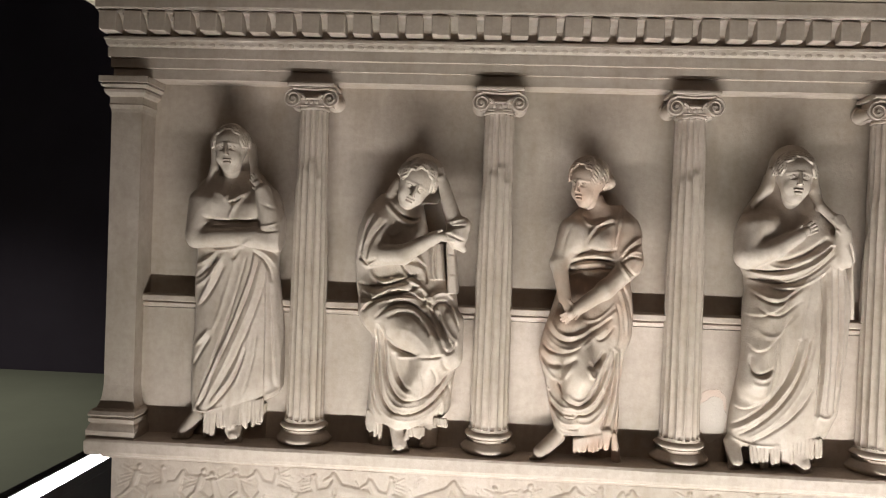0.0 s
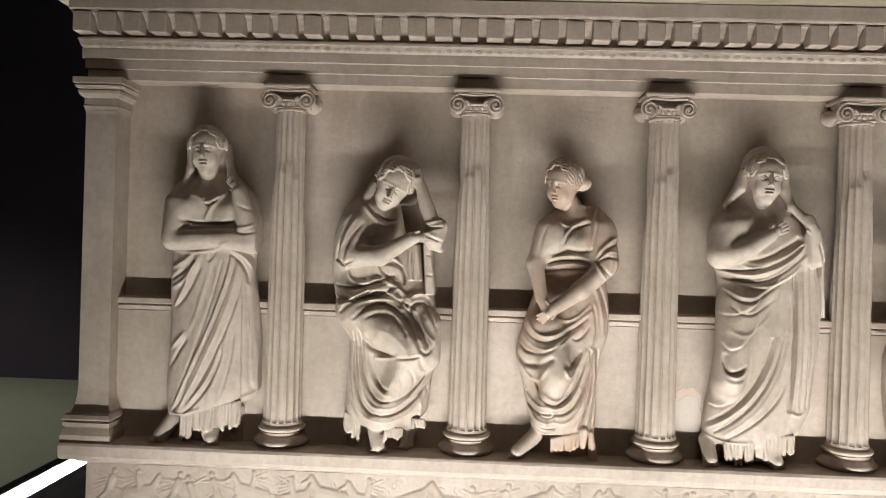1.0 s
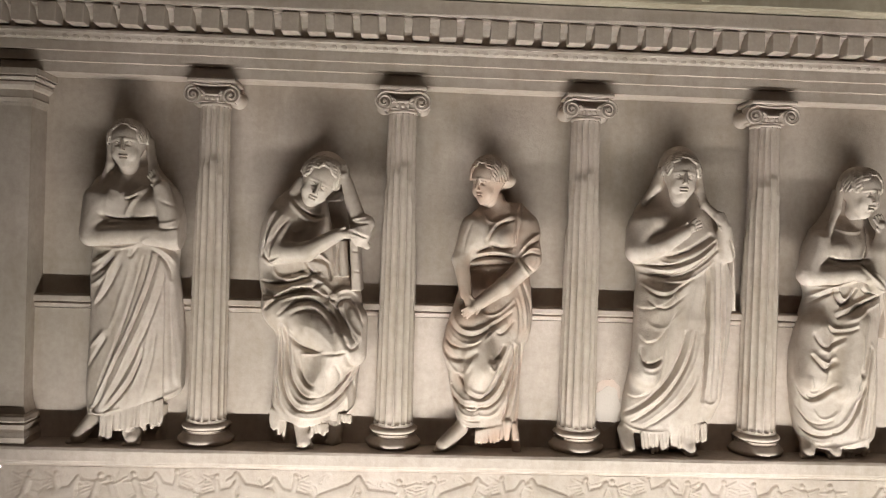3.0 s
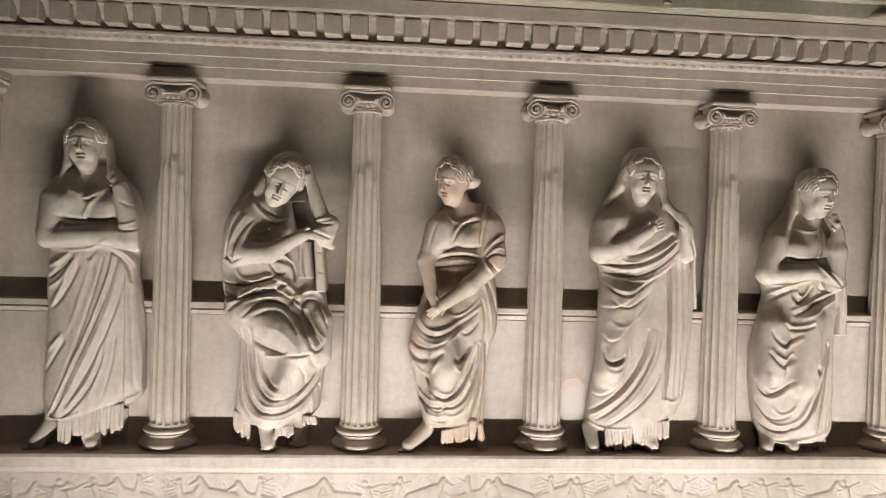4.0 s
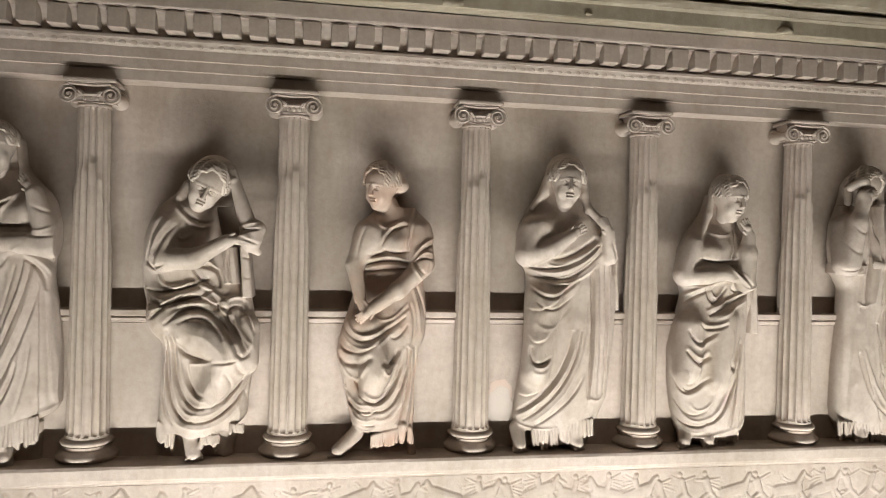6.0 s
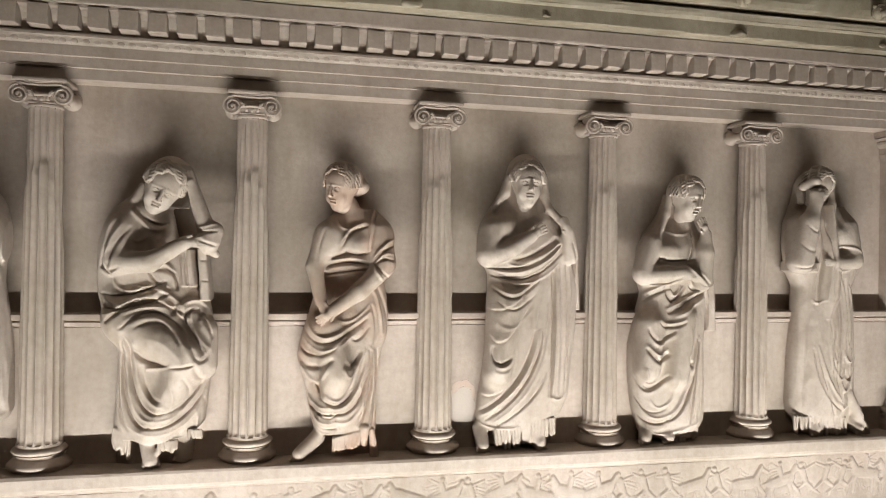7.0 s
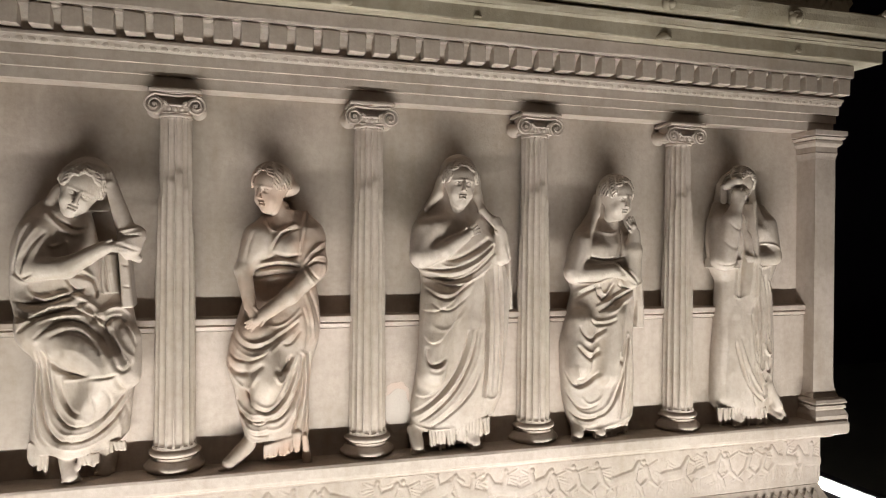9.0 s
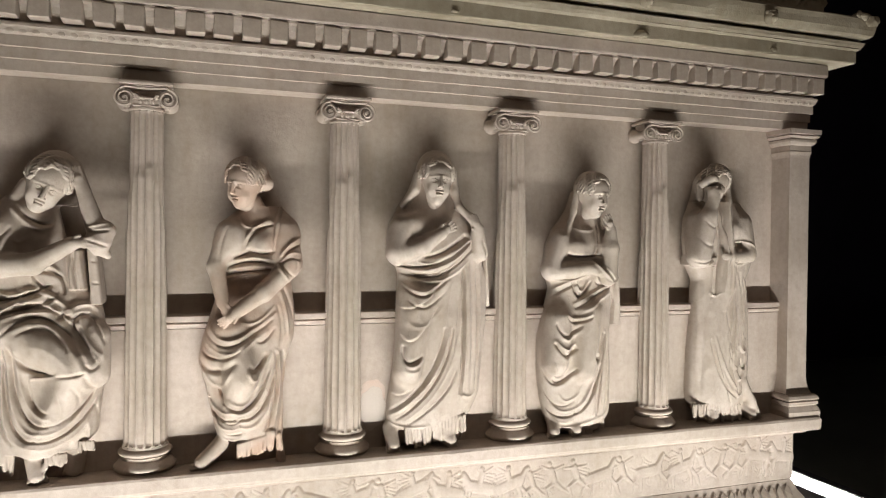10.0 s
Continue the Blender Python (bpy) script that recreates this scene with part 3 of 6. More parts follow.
# ---- the carved figures ----
class Clay:
    """Stone to carve: a distance field on a grid, joined softly, pressed with folds, then skinned."""

    def __init__(self, width, height, cell=0.0020, at=None):
        self.h, self.fine = cell, []
        self.o = np.array([-width / 2, -0.125, -0.006])
        self.n = np.array([int(width / cell), int(0.168 / cell), int((height + 0.012) / cell)])
        if at is not None:
            self.o, self.n = np.array(at) - width / 2, np.array([int(width / cell)] * 3)
        ax = [self.o[i] + cell * np.arange(self.n[i]) for i in range(3)]
        self.X, self.Y, self.Z = (a.astype(np.float32) for a in np.meshgrid(*ax, indexing="ij"))
        self.F = np.full(self.X.shape, 0.5, np.float32)
        self.D = np.zeros((self.n[0], self.n[2]), np.float32)
        self.turned, self.centre = np.eye(3), np.zeros(3)

    def window(self, lo, hi):
        a = np.clip(((np.array(lo) - self.o) / self.h - 1).astype(int), 0, self.n)
        b = np.clip(((np.array(hi) - self.o) / self.h + 2).astype(int), 0, self.n)
        return tuple(slice(i, j) for i, j in zip(a, b))

    def local(self, w):
        p = np.stack([self.X[w] - self.centre[0], self.Y[w] - self.centre[1], self.Z[w] - self.centre[2]], -1)
        return p @ self.turned.astype(np.float32)

    def join(self, w, d, k):
        f = self.F[w]
        g = np.maximum(k - np.abs(f - d), 0) / k
        self.F[w] = np.minimum(f, d) - g * g * k / 4

    def cut(self, w, d, k):
        f = self.F[w]
        g = np.maximum(k - np.abs(f + d), 0) / k
        self.F[w] = np.maximum(f, -d) + g * g * k / 4

    def ball(self, u, z, y, rx, rz, ry, k=0.008, carve=False, lean=0.0):
        c = np.array([u, y, z])
        cw = self.turned @ c + self.centre
        m = max(rx, ry, rz) + k + 0.006
        w = self.window(cw - m, cw + m)
        p = self.local(w) - c.astype(np.float32)
        if lean:
            s, q = math.sin(radians(lean)), math.cos(radians(lean))
            px, pz = p[..., 0] * q - p[..., 2] * s, p[..., 0] * s + p[..., 2] * q
        else:
            px, pz = p[..., 0], p[..., 2]
        q = np.sqrt((px / rx) ** 2 + (p[..., 1] / ry) ** 2 + (pz / rz) ** 2)
        d = (q - 1) * min(rx, ry, rz)
        (self.cut if carve else self.join)(w, d, k)

    def limb(self, u0, z0, y0, u1, z1, y1, r0, r1, k=0.007, carve=False):
        a, b = np.array([u0, y0, z0]), np.array([u1, y1, z1])
        aw, bw = self.turned @ a + self.centre, self.turned @ b + self.centre
        m = max(r0, r1) + k + 0.005
        w = self.window(np.minimum(aw, bw) - m, np.maximum(aw, bw) + m)
        p = self.local(w) - a.astype(np.float32)
        v = (b - a).astype(np.float32)
        t = np.clip((p @ v) / max(float(v @ v), 1e-9), 0, 1)
        d = np.linalg.norm(p - t[..., None] * v, axis=-1) - (r0 + (r1 - r0) * t)
        (self.cut if carve else self.join)(w, d, k)

    def robe(self, rows, back=0.03, k=0.01, square=2.6):
        """A draped mass from rows (left, z, right, z, front), top to bottom."""
        rows = sorted(rows, key=lambda r: r[1])
        z = [r[1] for r in rows]
        zz = self.Z[0, 0]
        left, right, front = (np.interp(zz, z, [r[i] for r in rows]).astype(np.float32) for i in (0, 2, 4))
        soft = np.ones(9) / 9
        pad = lambda v: np.convolve(np.pad(v, 4, mode="edge"), soft, "valid").astype(np.float32)
        left, right, front = pad(left), pad(right), pad(front)
        c, a = (left + right) / 2, np.maximum((right - left) / 2, 0.004)
        yc, b = (front + back) / 2, (back - front) / 2
        q = (np.abs((self.X - c) / a) ** square + np.abs((self.Y - yc) / b) ** square) ** (1 / square)
        d = (q - 1) * np.minimum(a, b)
        d = np.maximum(d, np.maximum(z[0] - self.Z, self.Z - z[-1]))
        self.join((slice(None),) * 3, d, k)

    def nearest(self, u0, z0, u1, z1, u2, z2):
        """Distance to a curve through three points, how far along it, and on which side."""
        x, z = self.o[0] + self.h * np.arange(self.n[0]), self.o[2] + self.h * np.arange(self.n[2])
        gx, gz = np.meshgrid(x, z, indexing="ij")
        cu, cz = 2 * u1 - (u0 + u2) / 2, 2 * z1 - (z0 + z2) / 2
        best, at, side = np.full(gx.shape, 9.0), np.zeros(gx.shape), np.zeros(gx.shape)
        ts = np.linspace(0, 1, 15)
        pu = (1 - ts) ** 2 * u0 + 2 * ts * (1 - ts) * cu + ts ** 2 * u2
        pz = (1 - ts) ** 2 * z0 + 2 * ts * (1 - ts) * cz + ts ** 2 * z2
        for i in range(14):
            vx, vz = pu[i + 1] - pu[i], pz[i + 1] - pz[i]
            t = np.clip(((gx - pu[i]) * vx + (gz - pz[i]) * vz) / max(vx * vx + vz * vz, 1e-9), 0, 1)
            d = np.hypot(gx - pu[i] - t * vx, gz - pz[i] - t * vz)
            nearer = d < best
            at = np.where(nearer, (i + t) / 14, at)
            side = np.where(nearer, np.sign(vx * (gz - pz[i]) - vz * (gx - pu[i])), side)
            best = np.where(nearer, d, best)
        return best, at, side

    def fold(self, u0, z0, u1, z1, u2, z2, w=0.005, h=0.004):
        """A fold line through three points, h proud (or, below nothing, sunk)."""
        best, at, _ = self.nearest(u0, z0, u1, z1, u2, z2)
        env = np.sin(np.pi * np.clip(at * 0.86 + 0.07, 0, 1)) ** 0.6
        w, h = (w * 0.80, h * 1.25) if h < 0 else (w * 0.90, h * 0.95)
        shape = 1.30 * np.exp(-(best / w) ** 1.6) - 0.45 * np.exp(-(best / (2.3 * w)) ** 2)
        self.D += (h * env * shape).astype(np.float32)

    def lap(self, u0, z0, u1, z1, u2, z2, fade=0.015, h=0.005):
        """The edge of an upper layer of cloth: proud on the left of the line's course, undercut below it."""
        best, at, side = self.nearest(u0, z0, u1, z1, u2, z2)
        env = np.sin(np.pi * np.clip(at * 0.86 + 0.07, 0, 1)) ** 0.5
        up = np.clip(side * best / 0.0022 * 0.5 + 0.5, 0, 1) * np.exp(-(best / fade) ** 2)
        under = np.where(side < 0, np.exp(-(best / 0.005) ** 2), 0) * 0.6
        self.D += (h * env * (up - under)).astype(np.float32)

    def hand(self, u, z, y, du, dz, size=1.0, spread=0.0046):
        """A plain hand: palm and four fingers pointing along (du, dz)."""
        n = math.hypot(du, dz)
        du, dz = du / n, dz / n
        self.limb(u, z, y, u + du * 0.014 * size, z + dz * 0.014 * size, y - 0.002, 0.0085 * size, 0.0095 * size, 0.004)
        for i in range(4):
            k = (i - 1.5) * spread * size
            bu, bz = u + du * 0.017 * size - dz * k, z + dz * 0.017 * size + du * k
            reach = (0.017, 0.020, 0.019, 0.015)[i] * size
            self.limb(bu, bz, y - 0.004, bu + du * reach - dz * k * 0.3, bz + dz * reach + du * k * 0.3, y - 0.001, 0.0034 * size, 0.0026 * size, 0.0008)
        self.limb(u - dz * 0.008 * size, z + du * 0.008 * size, y - 0.004, u + du * 0.012 * size - dz * 0.013 * size, z + dz * 0.012 * size + du * 0.013 * size, y - 0.006, 0.0038 * size, 0.003 * size, 0.001)

    def cloth(self, amount=0.0012, seed=0):
        """Small unevenness over the cloth, then presses all folds so far into the front."""
        nx, nz = self.n[0], self.n[2]
        rnd = np.random.RandomState(seed)
        for step, amp in ((9, 1.0), (4, 0.5)):
            coarse = rnd.randn(nx // step + 3, nz // (step * 2) + 3)
            ix, iz = np.arange(nx) / step, np.arange(nz) / (step * 2)
            i0, j0 = ix.astype(int), iz.astype(int)
            fx, fz = (ix - i0)[:, None], (iz - j0)[None]
            fx, fz = fx * fx * (3 - 2 * fx), fz * fz * (3 - 2 * fz)
            g = coarse[i0][:, j0] * (1 - fx) * (1 - fz) + coarse[i0 + 1][:, j0] * fx * (1 - fz) + coarse[i0][:, j0 + 1] * (1 - fx) * fz + coarse[i0 + 1][:, j0 + 1] * fx * fz
            self.D += (amount * amp * g).astype(np.float32)
        lean = np.clip(-np.gradient(self.F, self.h, axis=1) * 1.15, 0.0, 1.0)
        front = np.clip((0.012 - self.Y) / 0.02, 0, 1)
        self.D = np.clip(self.D, -0.0085, 0.0085)
        self.F -= self.D[:, None, :] * front * lean
        self.D[:] = 0

    def pleats(self, u0, z0, u1, z1, n, drop, y, seed):
        """Narrow hanging pleats under a hem."""
        r = random.Random(seed)
        for i in range(n):
            s = (i + 0.5) / n
            u, z = u0 + (u1 - u0) * s, z0 + (z1 - z0) * s
            x = u + r.uniform(-0.002, 0.003)
            self.limb(u, z, y, x, z - drop * r.uniform(0.8, 1.2), y + r.uniform(-0.004, 0.004), 0.0038, 0.0042, 0.0012)

    def foot(self, u0, z0, u1, z1, y0=-0.02, y1=-0.055):
        """A bare foot from its ankle to its toes."""
        y0, y1 = y0 + 0.010, y1 + 0.012
        self.limb(u0, z0, y0, u1, max(z1, 0.013), y1, 0.016, 0.0145, 0.008)
        z1 = max(z1, 0.008)
        du = 0.0056 if abs(u1 - u0) < 0.02 else 0.0042
        for i in range(5):
            self.limb(u1 + (i - 2) * du, z1, y1 + 0.003 * abs(i - 1.5), u1 + (i - 2) * du * 1.25 + (u1 - u0) * 0.22, z1 - 0.004, y1 - 0.010 + 0.002 * i, 0.0044, 0.0038, 0.0015)

    def head(self, u, z, y, turn=0.0, tilt=0.0, nod=0.0, size=1.0, face=True, seed=1, hair=1.0):
        """A plain classical head: skull, soft features, waved hair."""
        main, self = self, Clay(0.126 * size, 0, 0.0013, (u, y, z))
        main.fine.append(self)
        self.turned = np.array(Euler((0, radians(tilt), 0)).to_matrix()) @ np.array(Euler((0, 0, radians(turn))).to_matrix()) @ np.array(Euler((radians(nod), 0, 0)).to_matrix())
        self.centre = np.array([u, y, z])
        s = size
        self.ball(0, 0.010 * s, 0.001 * s, 0.034 * s, 0.037 * s, 0.037 * s)
        self.ball(0, -0.012 * s, -0.010 * s, 0.0262 * s, 0.035 * s, 0.0250 * s, 0.008)
        self.ball(0, -0.039 * s, -0.018 * s, 0.011 * s, 0.009 * s, 0.012 * s, 0.008)
        self.limb(0, -0.030 * s, 0.004 * s, 0, -0.056 * s, 0.010 * s, 0.018 * s, 0.020 * s, 0.006)
        if face:
            for e in (-1, 1):
                self.ball(e * 0.0122 * s, 0.0010 * s, -0.0392 * s, 0.0096 * s, 0.0066 * s, 0.0112 * s, 0.0025, carve=True)
                self.ball(e * 0.0122 * s, -0.0006 * s, -0.0268 * s, 0.0060 * s, 0.0038 * s, 0.0052 * s, 0.0006)
                self.limb(e * 0.0195 * s, -0.0005 * s, -0.0275 * s, e * 0.0120 * s, 0.0036 * s, -0.0318 * s, 0.0013 * s, 0.0017 * s, 0.0006)
                self.limb(e * 0.0120 * s, 0.0036 * s, -0.0320 * s, e * 0.0058 * s, 0.0008 * s, -0.0315 * s, 0.0014 * s, 0.0010 * s, 0.0008)
                self.ball(e * 0.0145 * s, -0.019 * s, -0.025 * s, 0.009 * s, 0.011 * s, 0.007 * s, 0.006)
                self.limb(e * 0.0205 * s, 0.0070 * s, -0.0270 * s, e * 0.0050 * s, 0.0098 * s, -0.0350 * s, 0.0022 * s, 0.0026 * s, 0.003)
                self.ball(e * 0.0036 * s, -0.0130 * s, -0.0400 * s, 0.0028 * s, 0.0024 * s, 0.0034 * s, 0.0015)
            self.limb(0, 0.009 * s, -0.0362 * s, 0, -0.0110 * s, -0.0440 * s, 0.0028 * s, 0.0038 * s, 0.0022)
            self.limb(-0.0062 * s, -0.0225 * s, -0.0345 * s, 0.0062 * s, -0.0225 * s, -0.0345 * s, 0.0021 * s, 0.0021 * s, 0.0012)
            self.limb(-0.0048 * s, -0.0285 * s, -0.0340 * s, 0.0048 * s, -0.0285 * s, -0.0340 * s, 0.0026 * s, 0.0026 * s, 0.0012)
            self.limb(-0.0068 * s, -0.0256 * s, -0.0375 * s, 0.0068 * s, -0.0256 * s, -0.0375 * s, 0.0012 * s, 0.0012 * s, 0.0010, carve=True)
        r = random.Random(seed)
        # waved hair: strands from the parting over the skull to the temples, layer behind layer
        for layer, beta in enumerate((50, 55, 60, 66, 72, 79, 86, 94, 102)):
            for side in (-1, 1):
                last = None
                for i in range(12):
                    g = radians(2 + 98 * i / 11)
                    q = radians(beta + 3.8 * math.sin(g * 8.0 + layer * 1.3) + 4 * (g / 1.9) ** 2 + r.uniform(-1.2, 1.2))
                    lift = hair * (0.955 + 0.020 * min(layer, 4)) + 0.018 * math.sin(g * 9 + layer * 2.1) + 0.03 * (g / 1.9)
                    p = (side * 0.034 * s * lift * math.sin(q) * math.sin(g), 0.010 * s + 0.037 * s * lift * math.sin(q) * math.cos(g), 0.001 * s - 0.038 * s * lift * math.cos(q))
                    if last:
                        self.limb(*last, *p, 0.0024 * s, 0.0025 * s * r.uniform(0.8, 1.2), 0.0004)
                    last = p

    def skin(self):
        """The zero surface of the field, as vertices and quads."""
        f, n = self.F, self.n
        f = f.copy()
        f[[0, -1]] = 0.01; f[:, [0, -1]] = 0.01; f[:, :, [0, -1]] = 0.01
        s = f < 0
        corner = [(i, j, k) for i in (0, 1) for j in (0, 1) for k in (0, 1)]
        part_of = lambda a, i, j, k: a[i : n[0] - 1 + i, j : n[1] - 1 + j, k : n[2] - 1 + k]
        count = sum(part_of(s, *c).astype(np.int8) for c in corner)
        cells = np.argwhere((count > 0) & (count < 8))
        ids = np.full(count.shape, -1, np.int64)
        ids[tuple(cells.T)] = np.arange(len(cells))
        total, hits = np.zeros((len(cells), 3)), np.zeros(len(cells))
        for a in corner:
            for d in range(3):
                if a[d]:
                    continue
                b = list(a)
                b[d] = 1
                fa, fb = f[tuple((cells + a).T)], f[tuple((cells + b).T)]
                m = (fa < 0) != (fb < 0)
                t = np.where(m, fa / np.where(m, fa - fb, 1), 0)
                p = np.array(a, float) + t[:, None] * np.eye(3)[d]
                total += p * m[:, None]
                hits += m
        verts = (cells + total / hits[:, None]) * self.h + self.o
        faces = []
        for d in range(3):
            e1, e2 = np.eye(3, dtype=int)[(d + 1) % 3], np.eye(3, dtype=int)[(d + 2) % 3]
            lo = [slice(1, -1)] * 3
            a = s[1:-1, 1:-1, 1:-1]
            up = np.roll(s, -1, d)[1:-1, 1:-1, 1:-1]
            for sel, flip in ((a & ~up, False), (~a & up, True)):
                c = np.argwhere(sel) + 1
                quad = np.stack([ids[tuple((c - e1 - e2).T)], ids[tuple((c - e2).T)], ids[tuple(c.T)], ids[tuple((c - e1).T)]], -1)
                quad = quad[(quad >= 0).all(1)]
                faces.append(quad[:, ::-1] if flip else quad)
        return verts, np.concatenate(faces)

    def stone(self, label, x, material):
        v, q = self.skin()
        for piece in self.fine:
            pv, pq = piece.skin()
            q = np.concatenate([q, pq + len(v)])
            v = np.concatenate([v, pv])
        me = bpy.data.meshes.new("statue")
        me.vertices.add(len(v))
        me.vertices.foreach_set("co", v.astype(np.float32).ravel())
        me.loops.add(q.size)
        me.loops.foreach_set("vertex_index", q.ravel().astype(np.int32))
        me.polygons.add(len(q))
        me.polygons.foreach_set("loop_start", np.arange(0, q.size, 4, dtype=np.int32))
        me.materials.append(material)
        me.update(calc_edges=True)
        me.validate()
        me.shade_smooth()
        ob = new("statue", me)
        ob.location = (x, 0, LEDGE - 0.0005)
        return tagged(ob, label, "statue", "carved figures between the columns")


def figure_one():
    c = Clay(0.30, 0.70)
    c.robe([(-0.0019, 0.5662, 0.0640, 0.5680, -0.022), (-0.0403, 0.5390, 0.1014, 0.5430, -0.040), (-0.0615, 0.5104, 0.1314, 0.5159, -0.056), (-0.0641, 0.4668, 0.1391, 0.4728, -0.059), (-0.0614, 0.4282, 0.1388, 0.4343, -0.056), (-0.0434, 0.3997, 0.1300, 0.4052, -0.046), (-0.0471, 0.3609, 0.1287, 0.3666, -0.047),
            (-0.0482, 0.3173, 0.1359, 0.3235, -0.048), (-0.0446, 0.2787, 0.1410, 0.2852, -0.048), (-0.0463, 0.2061, 0.1481, 0.2132, -0.051), (-0.0489, 0.1334, 0.1552, 0.1412, -0.053), (-0.0487, 0.0946, 0.1369, 0.1019, -0.053), (-0.0428, 0.0610, 0.0454, 0.0645, -0.050)])
    c.robe([(-0.0310, 0.0760, 0.1132, 0.0817, -0.018), (-0.0209, -0.0107, 0.1110, -0.0052, -0.014)], k=0.004)
    c.ball(0.0036, 0.4934, -0.049, 0.023, 0.023, 0.015, 0.010)
    c.ball(0.0781, 0.4815, -0.049, 0.023, 0.023, 0.015, 0.010)
    c.fold(-0.0184, 0.4669, 0.0347, 0.4557, 0.0944, 0.4608, 0.006, -0.006)
    c.fold(0.0259, 0.5099, 0.0405, 0.5027, 0.0662, 0.5214, 0.005, 0.005)
    c.fold(0.0308, 0.5062, 0.0430, 0.4981, 0.0618, 0.5109, 0.004, -0.005)
    c.fold(0.0368, 0.4662, 0.0503, 0.4950, 0.0757, 0.5241, 0.005, 0.004)
    c.fold(-0.0201, 0.5237, 0.0040, 0.5196, 0.0283, 0.5099, 0.006, 0.003)
    # skirt: long sweeps from the waist down to one ankle
    c.lap(0.0848, 0.3850, 0.0503, 0.2609, -0.0280, 0.0756, 0.020, 0.0055)
    c.fold(0.0953, 0.3853, 0.0609, 0.2613, -0.0230, 0.0705, 0.0045, -0.006)
    c.fold(0.1031, 0.3808, 0.0707, 0.2522, -0.0110, 0.0710, 0.0040, 0.005)
    c.fold(0.1118, 0.3622, 0.0754, 0.2240, 0.0008, 0.0767, 0.0040, -0.004)
    c.fold(0.0705, 0.3845, 0.0340, 0.2461, -0.0124, 0.1165, 0.0035, -0.004)
    c.fold(0.0711, 0.2096, 0.0469, 0.1377, -0.0109, 0.0668, 0.0045, 0.005)
    c.fold(0.0763, 0.1956, 0.0498, 0.1236, -0.0012, 0.0648, 0.0035, -0.006)
    c.fold(-0.0284, 0.0874, -0.0156, 0.0642, 0.0321, 0.0756, 0.0035, 0.005)
    c.fold(0.0461, 0.3979, 0.0441, 0.3837, 0.0555, 0.4029, 0.005, -0.005)
    c.fold(0.0174, 0.3946, -0.0002, 0.3444, -0.0297, 0.2865, 0.006, 0.006)
    c.fold(0.0078, 0.3958, -0.0156, 0.3770, -0.0355, 0.3678, 0.006, 0.006)
    c.fold(0.0247, 0.3925, -0.0074, 0.3441, -0.0381, 0.3242, 0.006, 0.006)
    c.fold(0.0130, 0.3827, -0.0151, 0.3581, -0.0358, 0.3432, 0.005, -0.006)
    c.fold(0.0232, 0.3641, -0.0040, 0.3111, -0.0300, 0.2818, 0.005, -0.004)
    c.fold(-0.0063, 0.2305, -0.0225, 0.2109, -0.0342, 0.1986, 0.006, 0.006)
    c.fold(-0.0011, 0.2164, -0.0194, 0.1873, -0.0368, 0.1582, 0.005, -0.005)
    # side panel of the mantle
    c.lap(0.1095, 0.3574, 0.1141, 0.2395, 0.1175, 0.1003, 0.014, 0.0045)
    c.fold(0.1313, 0.3487, 0.1427, 0.2405, 0.1586, 0.1302, 0.0040, -0.006)
    c.fold(0.1408, 0.3490, 0.1513, 0.2409, 0.1632, 0.1327, 0.0040, 0.005)
    c.fold(0.1199, 0.3295, 0.1265, 0.2400, 0.1335, 0.1222, 0.0045, -0.003)
    c.fold(0.0914, 0.4041, 0.1182, 0.3860, 0.1310, 0.3581, 0.005, 0.006)
    c.fold(0.0868, 0.3969, 0.1115, 0.3717, 0.1220, 0.3390, 0.004, -0.006)
    c.fold(0.1153, 0.4025, 0.1301, 0.3864, 0.1378, 0.3678, 0.004, -0.005)
    c.fold(0.1175, 0.1012, 0.1410, 0.1106, 0.1652, 0.1305, 0.005, 0.005)
    c.fold(0.0065, 0.1267, -0.0069, 0.0930, -0.0207, 0.0735, 0.003, -0.004)
    c.fold(0.0886, 0.2622, 0.0766, 0.1862, 0.0505, 0.1000, 0.0045, 0.003)
    c.fold(0.0990, 0.2343, 0.0915, 0.1678, 0.0744, 0.1009, 0.0035, -0.0025)
    c.fold(0.0486, 0.3933, 0.0318, 0.3170, 0.0033, 0.2308, 0.005, 0.0025)
    c.fold(0.1256, 0.3013, 0.1330, 0.2166, 0.1416, 0.1225, 0.0035, 0.003)
    c.cloth(0.0007, 1)
    c.pleats(-0.0083, 0.0574, 0.1181, 0.0943, 19, 0.042, -0.046, 1)
    # folded arm, raised arm holding the veil
    c.limb(-0.0307, 0.4980, -0.036, -0.0341, 0.4332, -0.052, 0.021, 0.021, 0.016)
    c.limb(-0.0328, 0.4214, -0.054, 0.0982, 0.4324, -0.062, 0.020, 0.016)
    c.limb(0.1074, 0.5118, -0.032, 0.1349, 0.4338, -0.046, 0.022, 0.024, 0.016)
    c.limb(0.1347, 0.4243, -0.054, 0.1066, 0.5238, -0.060, 0.025, 0.016)
    c.hand(0.1050, 0.5285, -0.060, -0.62, 0.75, 0.95)
    c.limb(0.0844, 0.4226, -0.062, 0.1353, 0.4172, -0.058, 0.016, 0.017)
    c.fold(-0.0260, 0.4004, 0.0364, 0.4014, 0.0861, 0.4204, 0.0035, 0.004)
    c.fold(-0.0033, 0.4461, 0.0348, 0.4534, 0.0827, 0.4510, 0.0040, 0.004)
    c.fold(0.1042, 0.4517, 0.1257, 0.4524, 0.1421, 0.4599, 0.0035, 0.003)
    c.fold(0.1045, 0.4423, 0.1237, 0.4405, 0.1427, 0.4434, 0.0035, -0.003)
